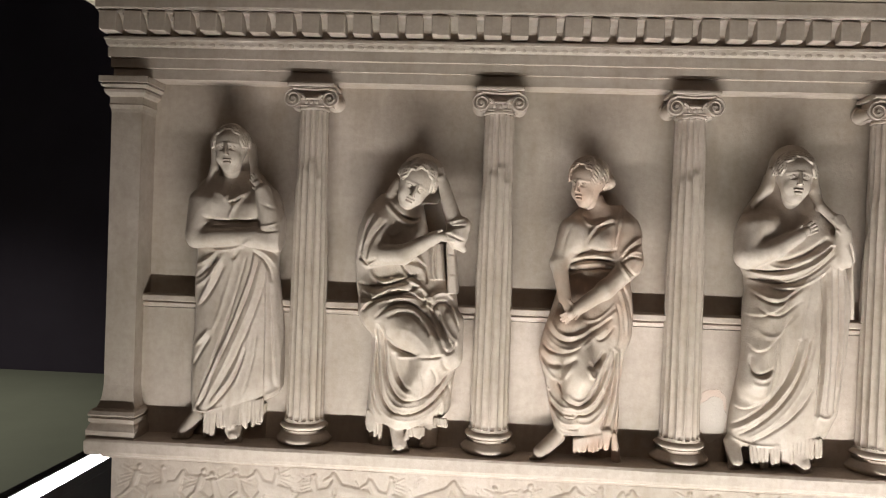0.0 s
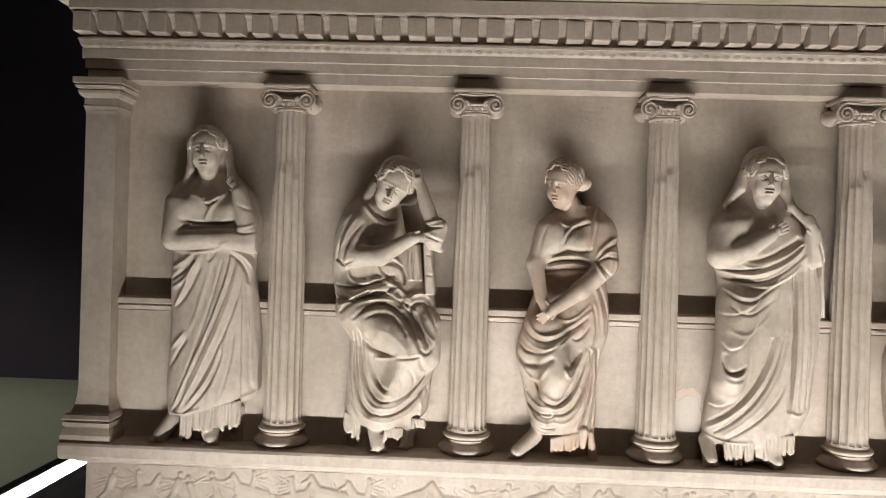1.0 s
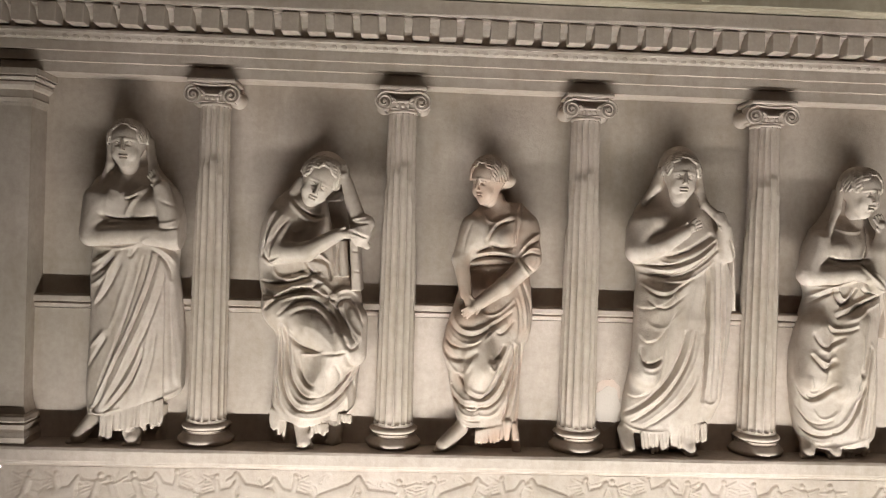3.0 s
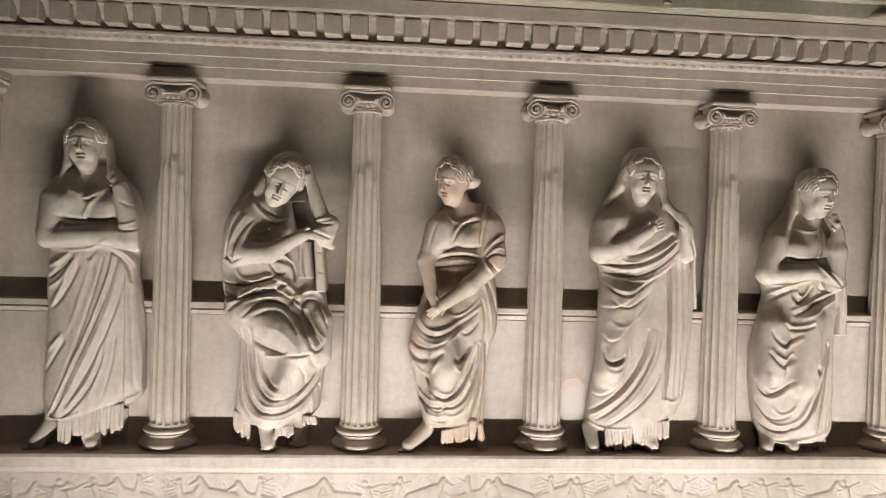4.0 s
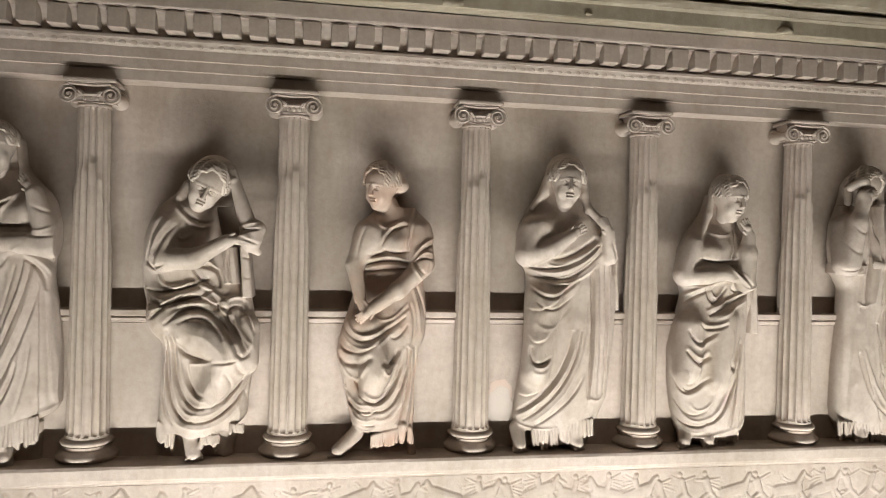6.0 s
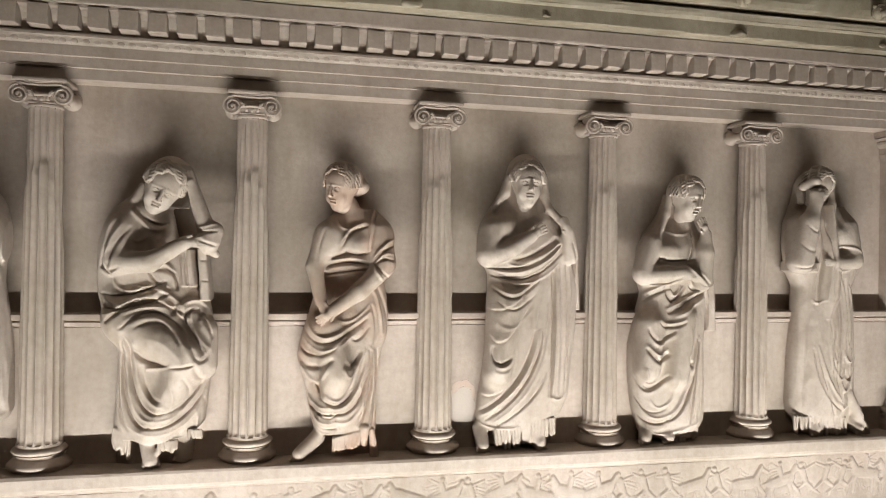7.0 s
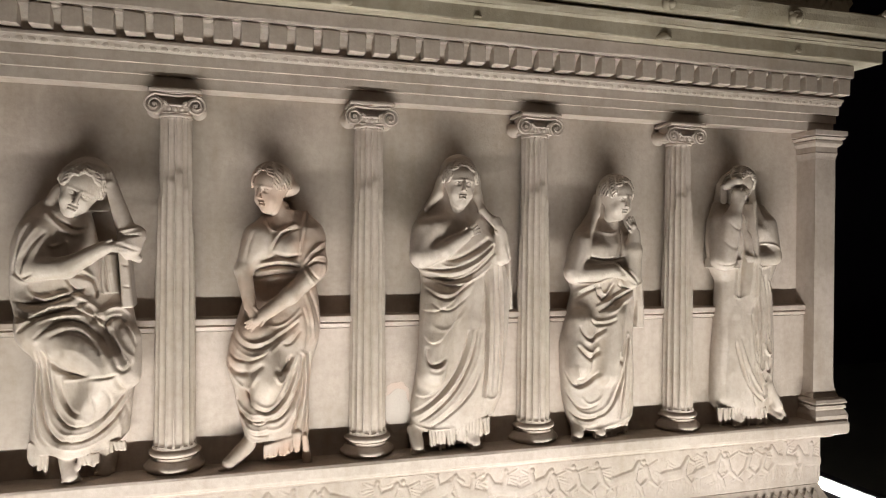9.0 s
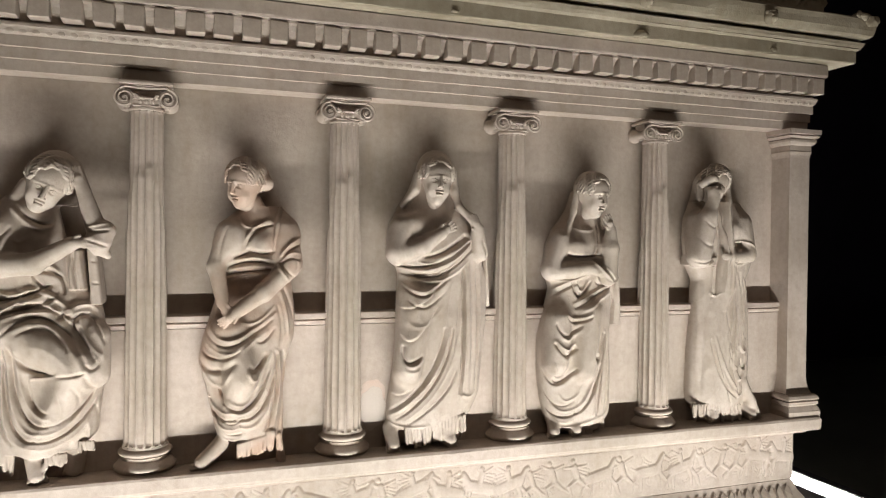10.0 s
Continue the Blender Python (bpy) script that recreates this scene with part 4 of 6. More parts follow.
    c.fold(0.1052, 0.4989, 0.1245, 0.4901, 0.1428, 0.4859, 0.004, -0.002)
    c.fold(0.1137, 0.5322, 0.1385, 0.4999, 0.1450, 0.4435, 0.004, -0.003)
    c.cloth(0.0005, 3)
    # veil over the hair, falling on both shoulders
    c.ball(0.0166, 0.6203, 0.002, 0.046, 0.046, 0.032, 0.008)
    c.robe([(-0.0136, 0.6108, 0.0646, 0.6128, -0.014), (-0.0202, 0.5695, 0.0761, 0.5722, -0.018), (-0.0500, 0.5349, 0.1063, 0.5393, -0.034)], k=0.008)
    c.limb(-0.0135, 0.6177, -0.018, -0.0103, 0.5711, -0.026, 0.008, 0.007)
    c.limb(-0.0103, 0.5711, -0.026, -0.0358, 0.4853, -0.046, 0.007, 0.004)
    c.limb(0.0648, 0.6201, -0.016, 0.0801, 0.5608, -0.034, 0.010, 0.008)
    c.limb(0.0801, 0.5608, -0.034, 0.0963, 0.5406, -0.052, 0.008, 0.008)
    c.limb(0.0242, 0.5685, -0.014, 0.0276, 0.5372, -0.014, 0.021, 0.024)
    c.head(0.0269, 0.6104, -0.030, turn=4, tilt=-2, nod=3, size=1.04, seed=1, hair=1.04)
    c.foot(-0.0345, 0.0454, -0.0540, 0.0041, -0.025, -0.048)
    c.foot(0.0561, 0.0348, 0.0570, 0.0039, -0.030, -0.056)
    return c


def figure_two():
    c = Clay(0.33, 0.66)
    c.robe([(-0.0442, 0.5290, 0.0319, 0.5314, -0.026), (-0.0742, 0.4995, 0.0444, 0.5001, -0.042), (-0.0920, 0.4514, 0.0548, 0.4543, -0.050), (-0.0959, 0.4014, 0.0726, 0.4034, -0.050), (-0.0939, 0.3614, 0.0928, 0.3625, -0.046), (-0.0901, 0.3264, 0.1179, 0.3265, -0.054), (-0.0803, 0.2963, 0.1234, 0.2955, -0.060),
            (-0.0564, 0.2610, 0.1264, 0.2593, -0.060), (-0.0532, 0.2006, 0.1249, 0.1973, -0.056), (-0.0576, 0.1253, 0.1163, 0.1201, -0.054), (-0.0616, 0.0802, 0.1121, 0.0738, -0.052), (-0.0602, 0.0551, 0.0782, 0.0494, -0.048)])
    c.robe([(-0.0628, 0.0702, 0.0926, 0.0642, -0.018), (-0.0594, -0.0002, 0.0888, -0.0075, -0.014)], k=0.004)
    # thigh, shin, other knee
    c.limb(-0.0397, 0.2837, -0.042, 0.0866, 0.2208, -0.066, 0.038, 0.032, 0.024)
    c.limb(0.0792, 0.2054, -0.062, 0.0152, 0.0692, -0.044, 0.028, 0.018, 0.028)
    c.limb(0.1144, 0.2677, -0.044, 0.1137, 0.1978, -0.050, 0.020, 0.022, 0.020)
    # cloth bunched over the lap
    c.lap(-0.0643, 0.2965, 0.0232, 0.3285, 0.1127, 0.2326, 0.018, 0.007)
    c.fold(-0.0762, 0.3285, -0.0211, 0.3260, 0.0392, 0.3545, 0.0050, 0.007)
    c.fold(-0.0800, 0.3408, -0.0305, 0.3384, 0.0344, 0.3635, 0.0040, -0.008)
    c.fold(-0.0782, 0.3128, -0.0232, 0.3147, 0.0442, 0.3411, 0.0042, -0.008)
    c.fold(-0.0735, 0.3015, -0.0139, 0.3146, 0.0730, 0.3160, 0.0050, 0.008)
    c.fold(-0.0665, 0.2892, 0.0022, 0.3211, 0.0829, 0.2984, 0.0042, -0.007)
    c.fold(-0.0169, 0.3558, 0.0299, 0.3485, 0.0682, 0.3185, 0.0045, 0.006)
    c.fold(0.0444, 0.3286, 0.0564, 0.3135, 0.0519, 0.3035, 0.006, -0.010)
    c.fold(-0.0388, 0.2767, 0.0307, 0.3011, 0.0984, 0.2277, 0.0042, -0.006)
    c.fold(-0.0204, 0.2839, 0.0403, 0.2886, 0.0938, 0.2127, 0.0060, 0.003)
    c.fold(0.0589, 0.3085, 0.0920, 0.3286, 0.1188, 0.3084, 0.0050, 0.007)
    c.fold(0.0759, 0.2833, 0.0780, 0.3034, 0.0971, 0.3084, 0.0050, -0.009)
    c.fold(0.0876, 0.3034, 0.0977, 0.2681, 0.1223, 0.2375, 0.0045, 0.006)
    c.fold(0.0971, 0.3084, 0.1167, 0.2831, 0.1268, 0.2577, 0.0040, -0.007)
    c.fold(0.1046, 0.2882, 0.1216, 0.2830, 0.1273, 0.2273, 0.0050, 0.006)
    c.fold(0.0935, 0.2328, 0.1082, 0.2124, 0.1225, 0.2274, 0.0045, -0.006)
    c.fold(-0.0930, 0.3872, -0.0877, 0.3383, -0.0689, 0.2990, 0.006, 0.006)
    # hollow under the thigh, then the loops of the skirt
    c.fold(-0.0339, 0.2618, -0.0031, 0.2168, 0.0463, 0.2035, 0.0075, -0.010)
    c.fold(-0.0176, 0.2493, -0.0021, 0.1548, 0.0382, 0.1227, 0.0050, 0.006)
    c.fold(-0.0245, 0.2493, -0.0112, 0.1376, 0.0337, 0.1089, 0.0040, -0.008)
    c.fold(-0.0339, 0.2593, -0.0203, 0.1305, 0.0198, 0.0954, 0.0048, 0.007)
    c.fold(-0.0383, 0.2495, -0.0294, 0.1209, 0.0107, 0.0808, 0.0040, -0.008)
    c.fold(-0.0429, 0.2496, -0.0400, 0.1212, -0.0055, 0.0715, 0.0046, 0.006)
    c.fold(-0.0463, 0.2299, -0.0480, 0.1313, -0.0287, 0.0764, 0.0038, -0.005)
    c.fold(-0.0005, 0.1994, 0.0096, 0.1495, 0.0333, 0.1339, 0.0045, -0.004)
    c.fold(0.0198, 0.0954, 0.0715, 0.1127, 0.1183, 0.1819, 0.0048, 0.006)
    c.fold(0.0107, 0.0808, 0.0717, 0.0976, 0.1209, 0.1717, 0.0040, -0.008)
    c.fold(-0.0055, 0.0715, 0.0673, 0.0777, 0.1189, 0.1465, 0.0048, 0.005)
    c.fold(0.0337, 0.1089, 0.0760, 0.1276, 0.1112, 0.1745, 0.0038, -0.005)
    c.fold(0.0952, 0.1220, 0.1006, 0.0865, 0.0915, 0.0566, 0.005, 0.006)
    c.fold(0.1068, 0.1468, 0.1147, 0.1062, 0.1129, 0.0709, 0.004, -0.005)
    c.fold(0.0042, 0.1953, 0.0323, 0.1978, 0.0534, 0.2059, 0.0035, 0.005)
    c.fold(0.0535, 0.2008, 0.0796, 0.2029, 0.0987, 0.2076, 0.0040, -0.005)
    c.fold(0.0988, 0.1975, 0.1064, 0.1771, 0.1184, 0.1769, 0.006, -0.007)
    # bodice and sleeve
    c.fold(-0.0285, 0.5042, 0.0069, 0.4703, 0.0327, 0.4694, 0.0050, 0.005)
    c.fold(-0.0216, 0.5068, 0.0115, 0.4779, 0.0373, 0.4785, 0.0040, -0.006)
    c.fold(-0.0059, 0.3931, 0.0293, 0.3884, 0.0530, 0.3786, 0.006, -0.005)
    c.fold(0.0244, 0.3984, 0.0433, 0.3936, 0.0534, 0.3586, 0.004, 0.005)
    c.fold(0.0292, 0.3934, 0.0507, 0.3786, 0.0583, 0.3486, 0.0035, -0.008)
    c.fold(0.0079, 0.2564, 0.0457, 0.2435, 0.0796, 0.2029, 0.006, 0.002)
    c.fold(-0.0134, 0.2789, 0.0309, 0.2836, 0.0693, 0.2482, 0.004, -0.003)
    c.fold(0.0467, 0.1785, 0.0568, 0.1382, 0.0478, 0.1134, 0.005, 0.003)
    c.fold(0.0776, 0.1778, 0.0852, 0.1474, 0.0714, 0.1177, 0.004, -0.003)
    c.fold(-0.0511, 0.1807, -0.0511, 0.1265, -0.0402, 0.0768, 0.003, 0.004)
    c.fold(0.0058, 0.3932, 0.0155, 0.3684, 0.0441, 0.3486, 0.0035, -0.005)
    c.fold(-0.0586, 0.3728, -0.0399, 0.3483, 0.0064, 0.3559, 0.004, 0.005)
    c.cloth(0.0007, 5)
    c.pleats(-0.0576, 0.0785, -0.0250, 0.0549, 8, 0.032, -0.036, 7)
    c.pleats(0.0266, 0.0477, 0.0645, 0.0511, 6, 0.016, -0.046, 8)
    c.pleats(0.0809, 0.0707, 0.1098, 0.0695, 4, 0.016, -0.044, 9)
    # stone block with a cloth over it, both beside the waist
    c.robe([(0.0927, 0.4319, 0.1123, 0.4322, -0.046), (0.1007, 0.3265, 0.1230, 0.3213, -0.050)], k=0.002, square=5.0)
    c.robe([(0.0586, 0.4288, 0.0878, 0.4293, -0.052), (0.0627, 0.3546, 0.0954, 0.3496, -0.056)], k=0.003)
    c.fold(0.0736, 0.4291, 0.0743, 0.3889, 0.0796, 0.3562, 0.0035, -0.006)
    c.fold(0.0818, 0.4292, 0.0861, 0.3940, 0.0916, 0.3538, 0.0035, 0.005)
    c.fold(0.0678, 0.4089, 0.0673, 0.3788, 0.0733, 0.3587, 0.0030, 0.004)
    c.fold(0.1003, 0.4093, 0.1100, 0.4069, 0.1186, 0.4095, 0.0030, -0.002)
    c.fold(0.1033, 0.3690, 0.1130, 0.3665, 0.1212, 0.3701, 0.0030, -0.002)
    c.cloth(0.0005, 6)
    # arms
    c.limb(-0.0527, 0.4692, -0.038, -0.0502, 0.4075, -0.056, 0.024, 0.023, 0.016)
    c.limb(-0.0515, 0.4003, -0.060, 0.0095, 0.4036, -0.068, 0.022, 0.020)
    c.limb(0.0095, 0.4036, -0.068, 0.0727, 0.4399, -0.076, 0.019, 0.0135)
    c.hand(0.0759, 0.4419, -0.076, 1, 0.04, 1.0)
    c.limb(0.1190, 0.4449, -0.056, 0.0864, 0.5475, -0.048, 0.020, 0.012)
    c.limb(0.1108, 0.4447, -0.060, 0.1267, 0.4652, -0.054, 0.018, 0.019)
    c.limb(0.1152, 0.4297, -0.054, 0.1303, 0.4199, -0.048, 0.010, 0.008)
    c.hand(0.0864, 0.5475, -0.048, -0.35, 0.9, 1.0)
    c.fold(-0.0419, 0.4766, -0.0664, 0.4318, -0.0749, 0.3874, 0.0045, 0.005)
    c.fold(-0.0535, 0.4813, -0.0755, 0.4316, -0.0827, 0.3923, 0.0040, -0.005)
    c.fold(-0.0302, 0.4670, -0.0549, 0.4270, -0.0657, 0.3826, 0.0040, -0.005)
    c.fold(-0.0596, 0.4368, -0.0707, 0.4120, -0.0635, 0.3875, 0.0040, 0.004)
    c.fold(-0.0817, 0.3874, -0.0656, 0.3777, -0.0497, 0.3852, 0.0040, 0.006)
    c.fold(-0.0818, 0.3962, -0.0657, 0.3865, -0.0452, 0.3926, 0.0035, -0.005)
    c.fold(-0.0231, 0.4523, -0.0160, 0.4425, 0.0048, 0.4529, 0.004, 0.004)
    c.fold(0.0945, 0.4698, 0.1137, 0.4752, 0.1330, 0.4807, 0.0035, 0.004)
    c.fold(0.0971, 0.4597, 0.1139, 0.4626, 0.1342, 0.4656, 0.0030, -0.004)
    c.fold(0.1021, 0.4472, 0.1191, 0.4399, 0.1337, 0.4351, 0.0035, -0.004)
    c.cloth(0.0005, 60)
    c.ball(0.0361, 0.5703, 0.000, 0.045, 0.046, 0.034, 0.008)
    c.robe([(-0.0069, 0.5647, 0.0747, 0.5779, -0.012), (-0.0231, 0.5337, 0.0826, 0.5423, -0.014), (-0.0604, 0.5114, 0.0709, 0.5111, -0.030)], k=0.008)
    c.limb(0.0668, 0.5857, -0.012, 0.0910, 0.5368, -0.024, 0.014, 0.010)
    c.limb(-0.0118, 0.5495, -0.014, -0.0265, 0.5256, -0.022, 0.012, 0.010)
    c.limb(0.0159, 0.5169, -0.020, -0.0078, 0.4936, -0.018, 0.021, 0.023)
    c.head(0.0282, 0.5497, -0.040, turn=14, tilt=24, nod=18, size=1.08, seed=5, hair=1.05)
    c.foot(0.0030, 0.0537, 0.0145, 0.0108, -0.034, -0.060)
    c.foot(0.0740, 0.0508, 0.0699, 0.0131, -0.010, -0.028)
    return c


def figure_three():
    c = Clay(0.30, 0.66)
    c.robe([(-0.0157, 0.5194, 0.0625, 0.5305, -0.026), (-0.0442, 0.4943, 0.0902, 0.5076, -0.040), (-0.0628, 0.4600, 0.1034, 0.4633, -0.050), (-0.0525, 0.4165, 0.0866, 0.4184, -0.050), (-0.0504, 0.3729, 0.0823, 0.3738, -0.042), (-0.0655, 0.3340, 0.0880, 0.3343, -0.046), (-0.0768, 0.2954, 0.0911, 0.2947, -0.054),
            (-0.0904, 0.2520, 0.0893, 0.2502, -0.056), (-0.0982, 0.2088, 0.0751, 0.2059, -0.056), (-0.0816, 0.1506, 0.0686, 0.1468, -0.053), (-0.0698, 0.0923, 0.0696, 0.0876, -0.050), (-0.0587, 0.0508, 0.0677, 0.0458, -0.046)])
    c.robe([(-0.0253, 0.0616, 0.0700, 0.0580, -0.018), (-0.0169, -0.0069, 0.0711, -0.0110, -0.014)], k=0.004)
    c.limb(-0.0399, 0.2694, -0.046, -0.0184, 0.1768, -0.064, 0.034, 0.030, 0.016)
    c.limb(-0.0181, 0.1761, -0.060, -0.0416, 0.0838, -0.046, 0.026, 0.018, 0.016)
    c.ball(-0.0307, 0.4434, -0.044, 0.019, 0.021, 0.015, 0.010)
    c.ball(0.0183, 0.4443, -0.044, 0.021, 0.021, 0.016, 0.010)
    c.fold(-0.0444, 0.4037, -0.0019, 0.4152, 0.0447, 0.4085, 0.0038, 0.006)
    c.fold(-0.0456, 0.3955, -0.0018, 0.4065, 0.0429, 0.4013, 0.0030, -0.008)
    c.fold(-0.0441, 0.3875, -0.0017, 0.3984, 0.0401, 0.3950, 0.0036, 0.006)
    c.fold(-0.0440, 0.3789, -0.0039, 0.3878, 0.0368, 0.3882, 0.0036, -0.006)
    c.fold(-0.0022, 0.4295, 0.0219, 0.4227, 0.0444, 0.4278, 0.0050, -0.007)
    c.fold(-0.0446, 0.4217, -0.0257, 0.4172, -0.0068, 0.4247, 0.0050, -0.005)
    c.fold(-0.0143, 0.4437, 0.0043, 0.4728, 0.0376, 0.4904, 0.0040, 0.005)
    c.fold(-0.0085, 0.4404, 0.0092, 0.4657, 0.0426, 0.4818, 0.0032, -0.005)
    c.fold(-0.0223, 0.4985, -0.0077, 0.4773, 0.0185, 0.4813, 0.0040, 0.004)
    c.lap(0.0613, 0.5238, 0.0465, 0.4761, 0.0426, 0.4206, 0.010, 0.005)
    c.fold(0.0686, 0.5202, 0.0534, 0.4714, 0.0465, 0.4182, 0.0035, -0.006)
    c.fold(0.0785, 0.5107, 0.0645, 0.4717, 0.0508, 0.4231, 0.0040, 0.003)
    # skirt
    c.fold(-0.0800, 0.2887, -0.0396, 0.2551, 0.0478, 0.3034, 0.0050, 0.006)
    c.fold(-0.0844, 0.2721, -0.0394, 0.2432, 0.0408, 0.2904, 0.0040, -0.006)
    c.fold(-0.0873, 0.2556, -0.0439, 0.2290, 0.0315, 0.2688, 0.0048, 0.005)
    c.fold(-0.0907, 0.2344, -0.0578, 0.2173, -0.0017, 0.2499, 0.0040, -0.005)
    c.fold(-0.0927, 0.2131, -0.0668, 0.1914, -0.0318, 0.2097, 0.0075, -0.010)
    c.fold(-0.0949, 0.2037, -0.0758, 0.1726, -0.0570, 0.1627, 0.0042, 0.006)
    c.fold(-0.0571, 0.1745, -0.0569, 0.1603, -0.0364, 0.2027, 0.0050, 0.006)
    c.fold(-0.0640, 0.1628, -0.0544, 0.1507, -0.0494, 0.1316, 0.0050, -0.008)
    c.fold(-0.0424, 0.1362, -0.0021, 0.1303, 0.0279, 0.1919, 0.0042, 0.006)
    c.fold(-0.0494, 0.1292, -0.0020, 0.1183, 0.0352, 0.1869, 0.0036, -0.007)
    c.fold(-0.0009, 0.1996, 0.0135, 0.1970, 0.0275, 0.2208, 0.0055, -0.010)
    c.fold(-0.0031, 0.1901, 0.0138, 0.1778, 0.0394, 0.2254, 0.0040, 0.006)
    c.fold(-0.0910, 0.1966, -0.0727, 0.1275, -0.0326, 0.1121, 0.0040, 0.006)
    c.fold(-0.0875, 0.1752, -0.0701, 0.1109, -0.0277, 0.0976, 0.0036, -0.007)
    c.fold(-0.0812, 0.1609, -0.0652, 0.0941, -0.0203, 0.0783, 0.0042, 0.006)
    c.fold(-0.0776, 0.1371, -0.0603, 0.0773, -0.0177, 0.0639, 0.0036, -0.007)
    c.fold(-0.0700, 0.1038, -0.0553, 0.0605, -0.0199, 0.0520, 0.0040, 0.005)
    c.fold(-0.0326, 0.1121, 0.0146, 0.1250, 0.0505, 0.2301, 0.0042, 0.006)
    c.fold(-0.0277, 0.0952, 0.0244, 0.1151, 0.0540, 0.2204, 0.0036, -0.007)
    c.fold(-0.0203, 0.0783, 0.0294, 0.1005, 0.0588, 0.2203, 0.0042, 0.005)
    c.fold(0.0491, 0.2252, 0.0517, 0.1528, 0.0323, 0.0668, 0.0036, -0.008)
    c.fold(0.0573, 0.2251, 0.0585, 0.1478, 0.0445, 0.0567, 0.0042, 0.006)
    c.fold(0.0651, 0.2250, 0.0663, 0.1476, 0.0566, 0.0562, 0.0034, -0.005)
    c.fold(0.0593, 0.3459, 0.0722, 0.2975, 0.0752, 0.2588, 0.0040, 0.005)
    c.fold(0.0665, 0.3507, 0.0792, 0.3169, 0.0855, 0.2878, 0.0034, -0.005)
    c.fold(0.0524, 0.3169, 0.0603, 0.2782, 0.0585, 0.2396, 0.0036, -0.004)
    c.fold(-0.0596, 0.3265, -0.0685, 0.2981, -0.0797, 0.2697, 0.004, 0.003)
    c.fold(-0.0165, 0.2883, 0.0120, 0.2882, 0.0452, 0.3169, 0.0035, 0.004)
    c.fold(0.0126, 0.2498, 0.0270, 0.2496, 0.0459, 0.2735, 0.004, -0.004)
    c.fold(-0.0560, 0.1033, -0.0370, 0.0884, -0.0087, 0.0970, 0.003, -0.004)
    c.fold(0.0013, 0.3649, 0.0111, 0.3457, 0.0066, 0.3265, 0.006, -0.002)
    c.fold(0.0286, 0.1534, 0.0388, 0.1146, 0.0251, 0.0670, 0.003, 0.004)
    c.cloth(0.0007, 11)
    c.pleats(-0.0241, 0.0411, 0.0331, 0.0556, 11, 0.024, -0.046, 12)
    c.limb(0.0423, 0.0611, -0.044, 0.0413, 0.0298, -0.044, 0.010, 0.006, 0.003)
    c.limb(0.0578, 0.0536, -0.036, 0.0635, 0.0048, -0.036, 0.006, 0.010, 0.003)
    # arms down, hands clasped
    c.limb(-0.0399, 0.4649, -0.034, -0.0652, 0.3976, -0.042, 0.026, 0.018, 0.016)
    c.limb(-0.0662, 0.3977, -0.044, -0.0534, 0.3278, -0.064, 0.017, 0.0125)
    c.limb(0.0685, 0.4720, -0.034, 0.0768, 0.4041, -0.046, 0.024, 0.026, 0.016)
    c.limb(0.0747, 0.3945, -0.052, 0.0235, 0.3470, -0.066, 0.021, 0.018)
    c.limb(0.0235, 0.3470, -0.066, -0.0282, 0.3098, -0.074, 0.018, 0.013)
    c.hand(-0.0306, 0.3077, -0.076, -0.75, -0.55, 1.0)
    c.hand(-0.0522, 0.3212, -0.070, 0.35, -0.9, 0.95)
    c.fold(0.1004, 0.4554, 0.0723, 0.4403, 0.0495, 0.4096, 0.0036, 0.005)
    c.fold(0.0991, 0.4432, 0.0749, 0.4307, 0.0534, 0.4062, 0.0030, -0.005)
    c.fold(0.0960, 0.4237, 0.0726, 0.4234, 0.0525, 0.4048, 0.0034, 0.004)
    c.fold(0.0923, 0.4115, 0.0727, 0.4137, 0.0559, 0.4014, 0.0028, -0.004)
    c.fold(0.0948, 0.4091, 0.0927, 0.3897, 0.0830, 0.3823, 0.0036, 0.005)
    c.fold(0.0511, 0.4038, 0.0611, 0.3846, 0.0759, 0.3677, 0.0036, 0.005)
    c.fold(0.0573, 0.4048, 0.0683, 0.3895, 0.0821, 0.3775, 0.0028, -0.004)
    c.fold(-0.0455, 0.4741, -0.0567, 0.4406, -0.0609, 0.4120, 0.004, -0.002)
    c.cloth(0.0005, 61)
    c.limb(0.0064, 0.5252, -0.012, 0.0166, 0.4910, -0.014, 0.019, 0.022)
    c.ball(0.0031, 0.5780, 0.004, 0.037, 0.040, 0.030, 0.008)
    c.ball(0.0282, 0.5665, -0.008, 0.020, 0.016, 0.018, 0.008)
    c.head(-0.0100, 0.5625, -0.028, turn=-42, tilt=8, nod=16, size=1.0, seed=9, hair=1.12)
    c.foot(-0.0548, 0.0423, -0.0907, 0.0045, -0.036, -0.058)
    return c


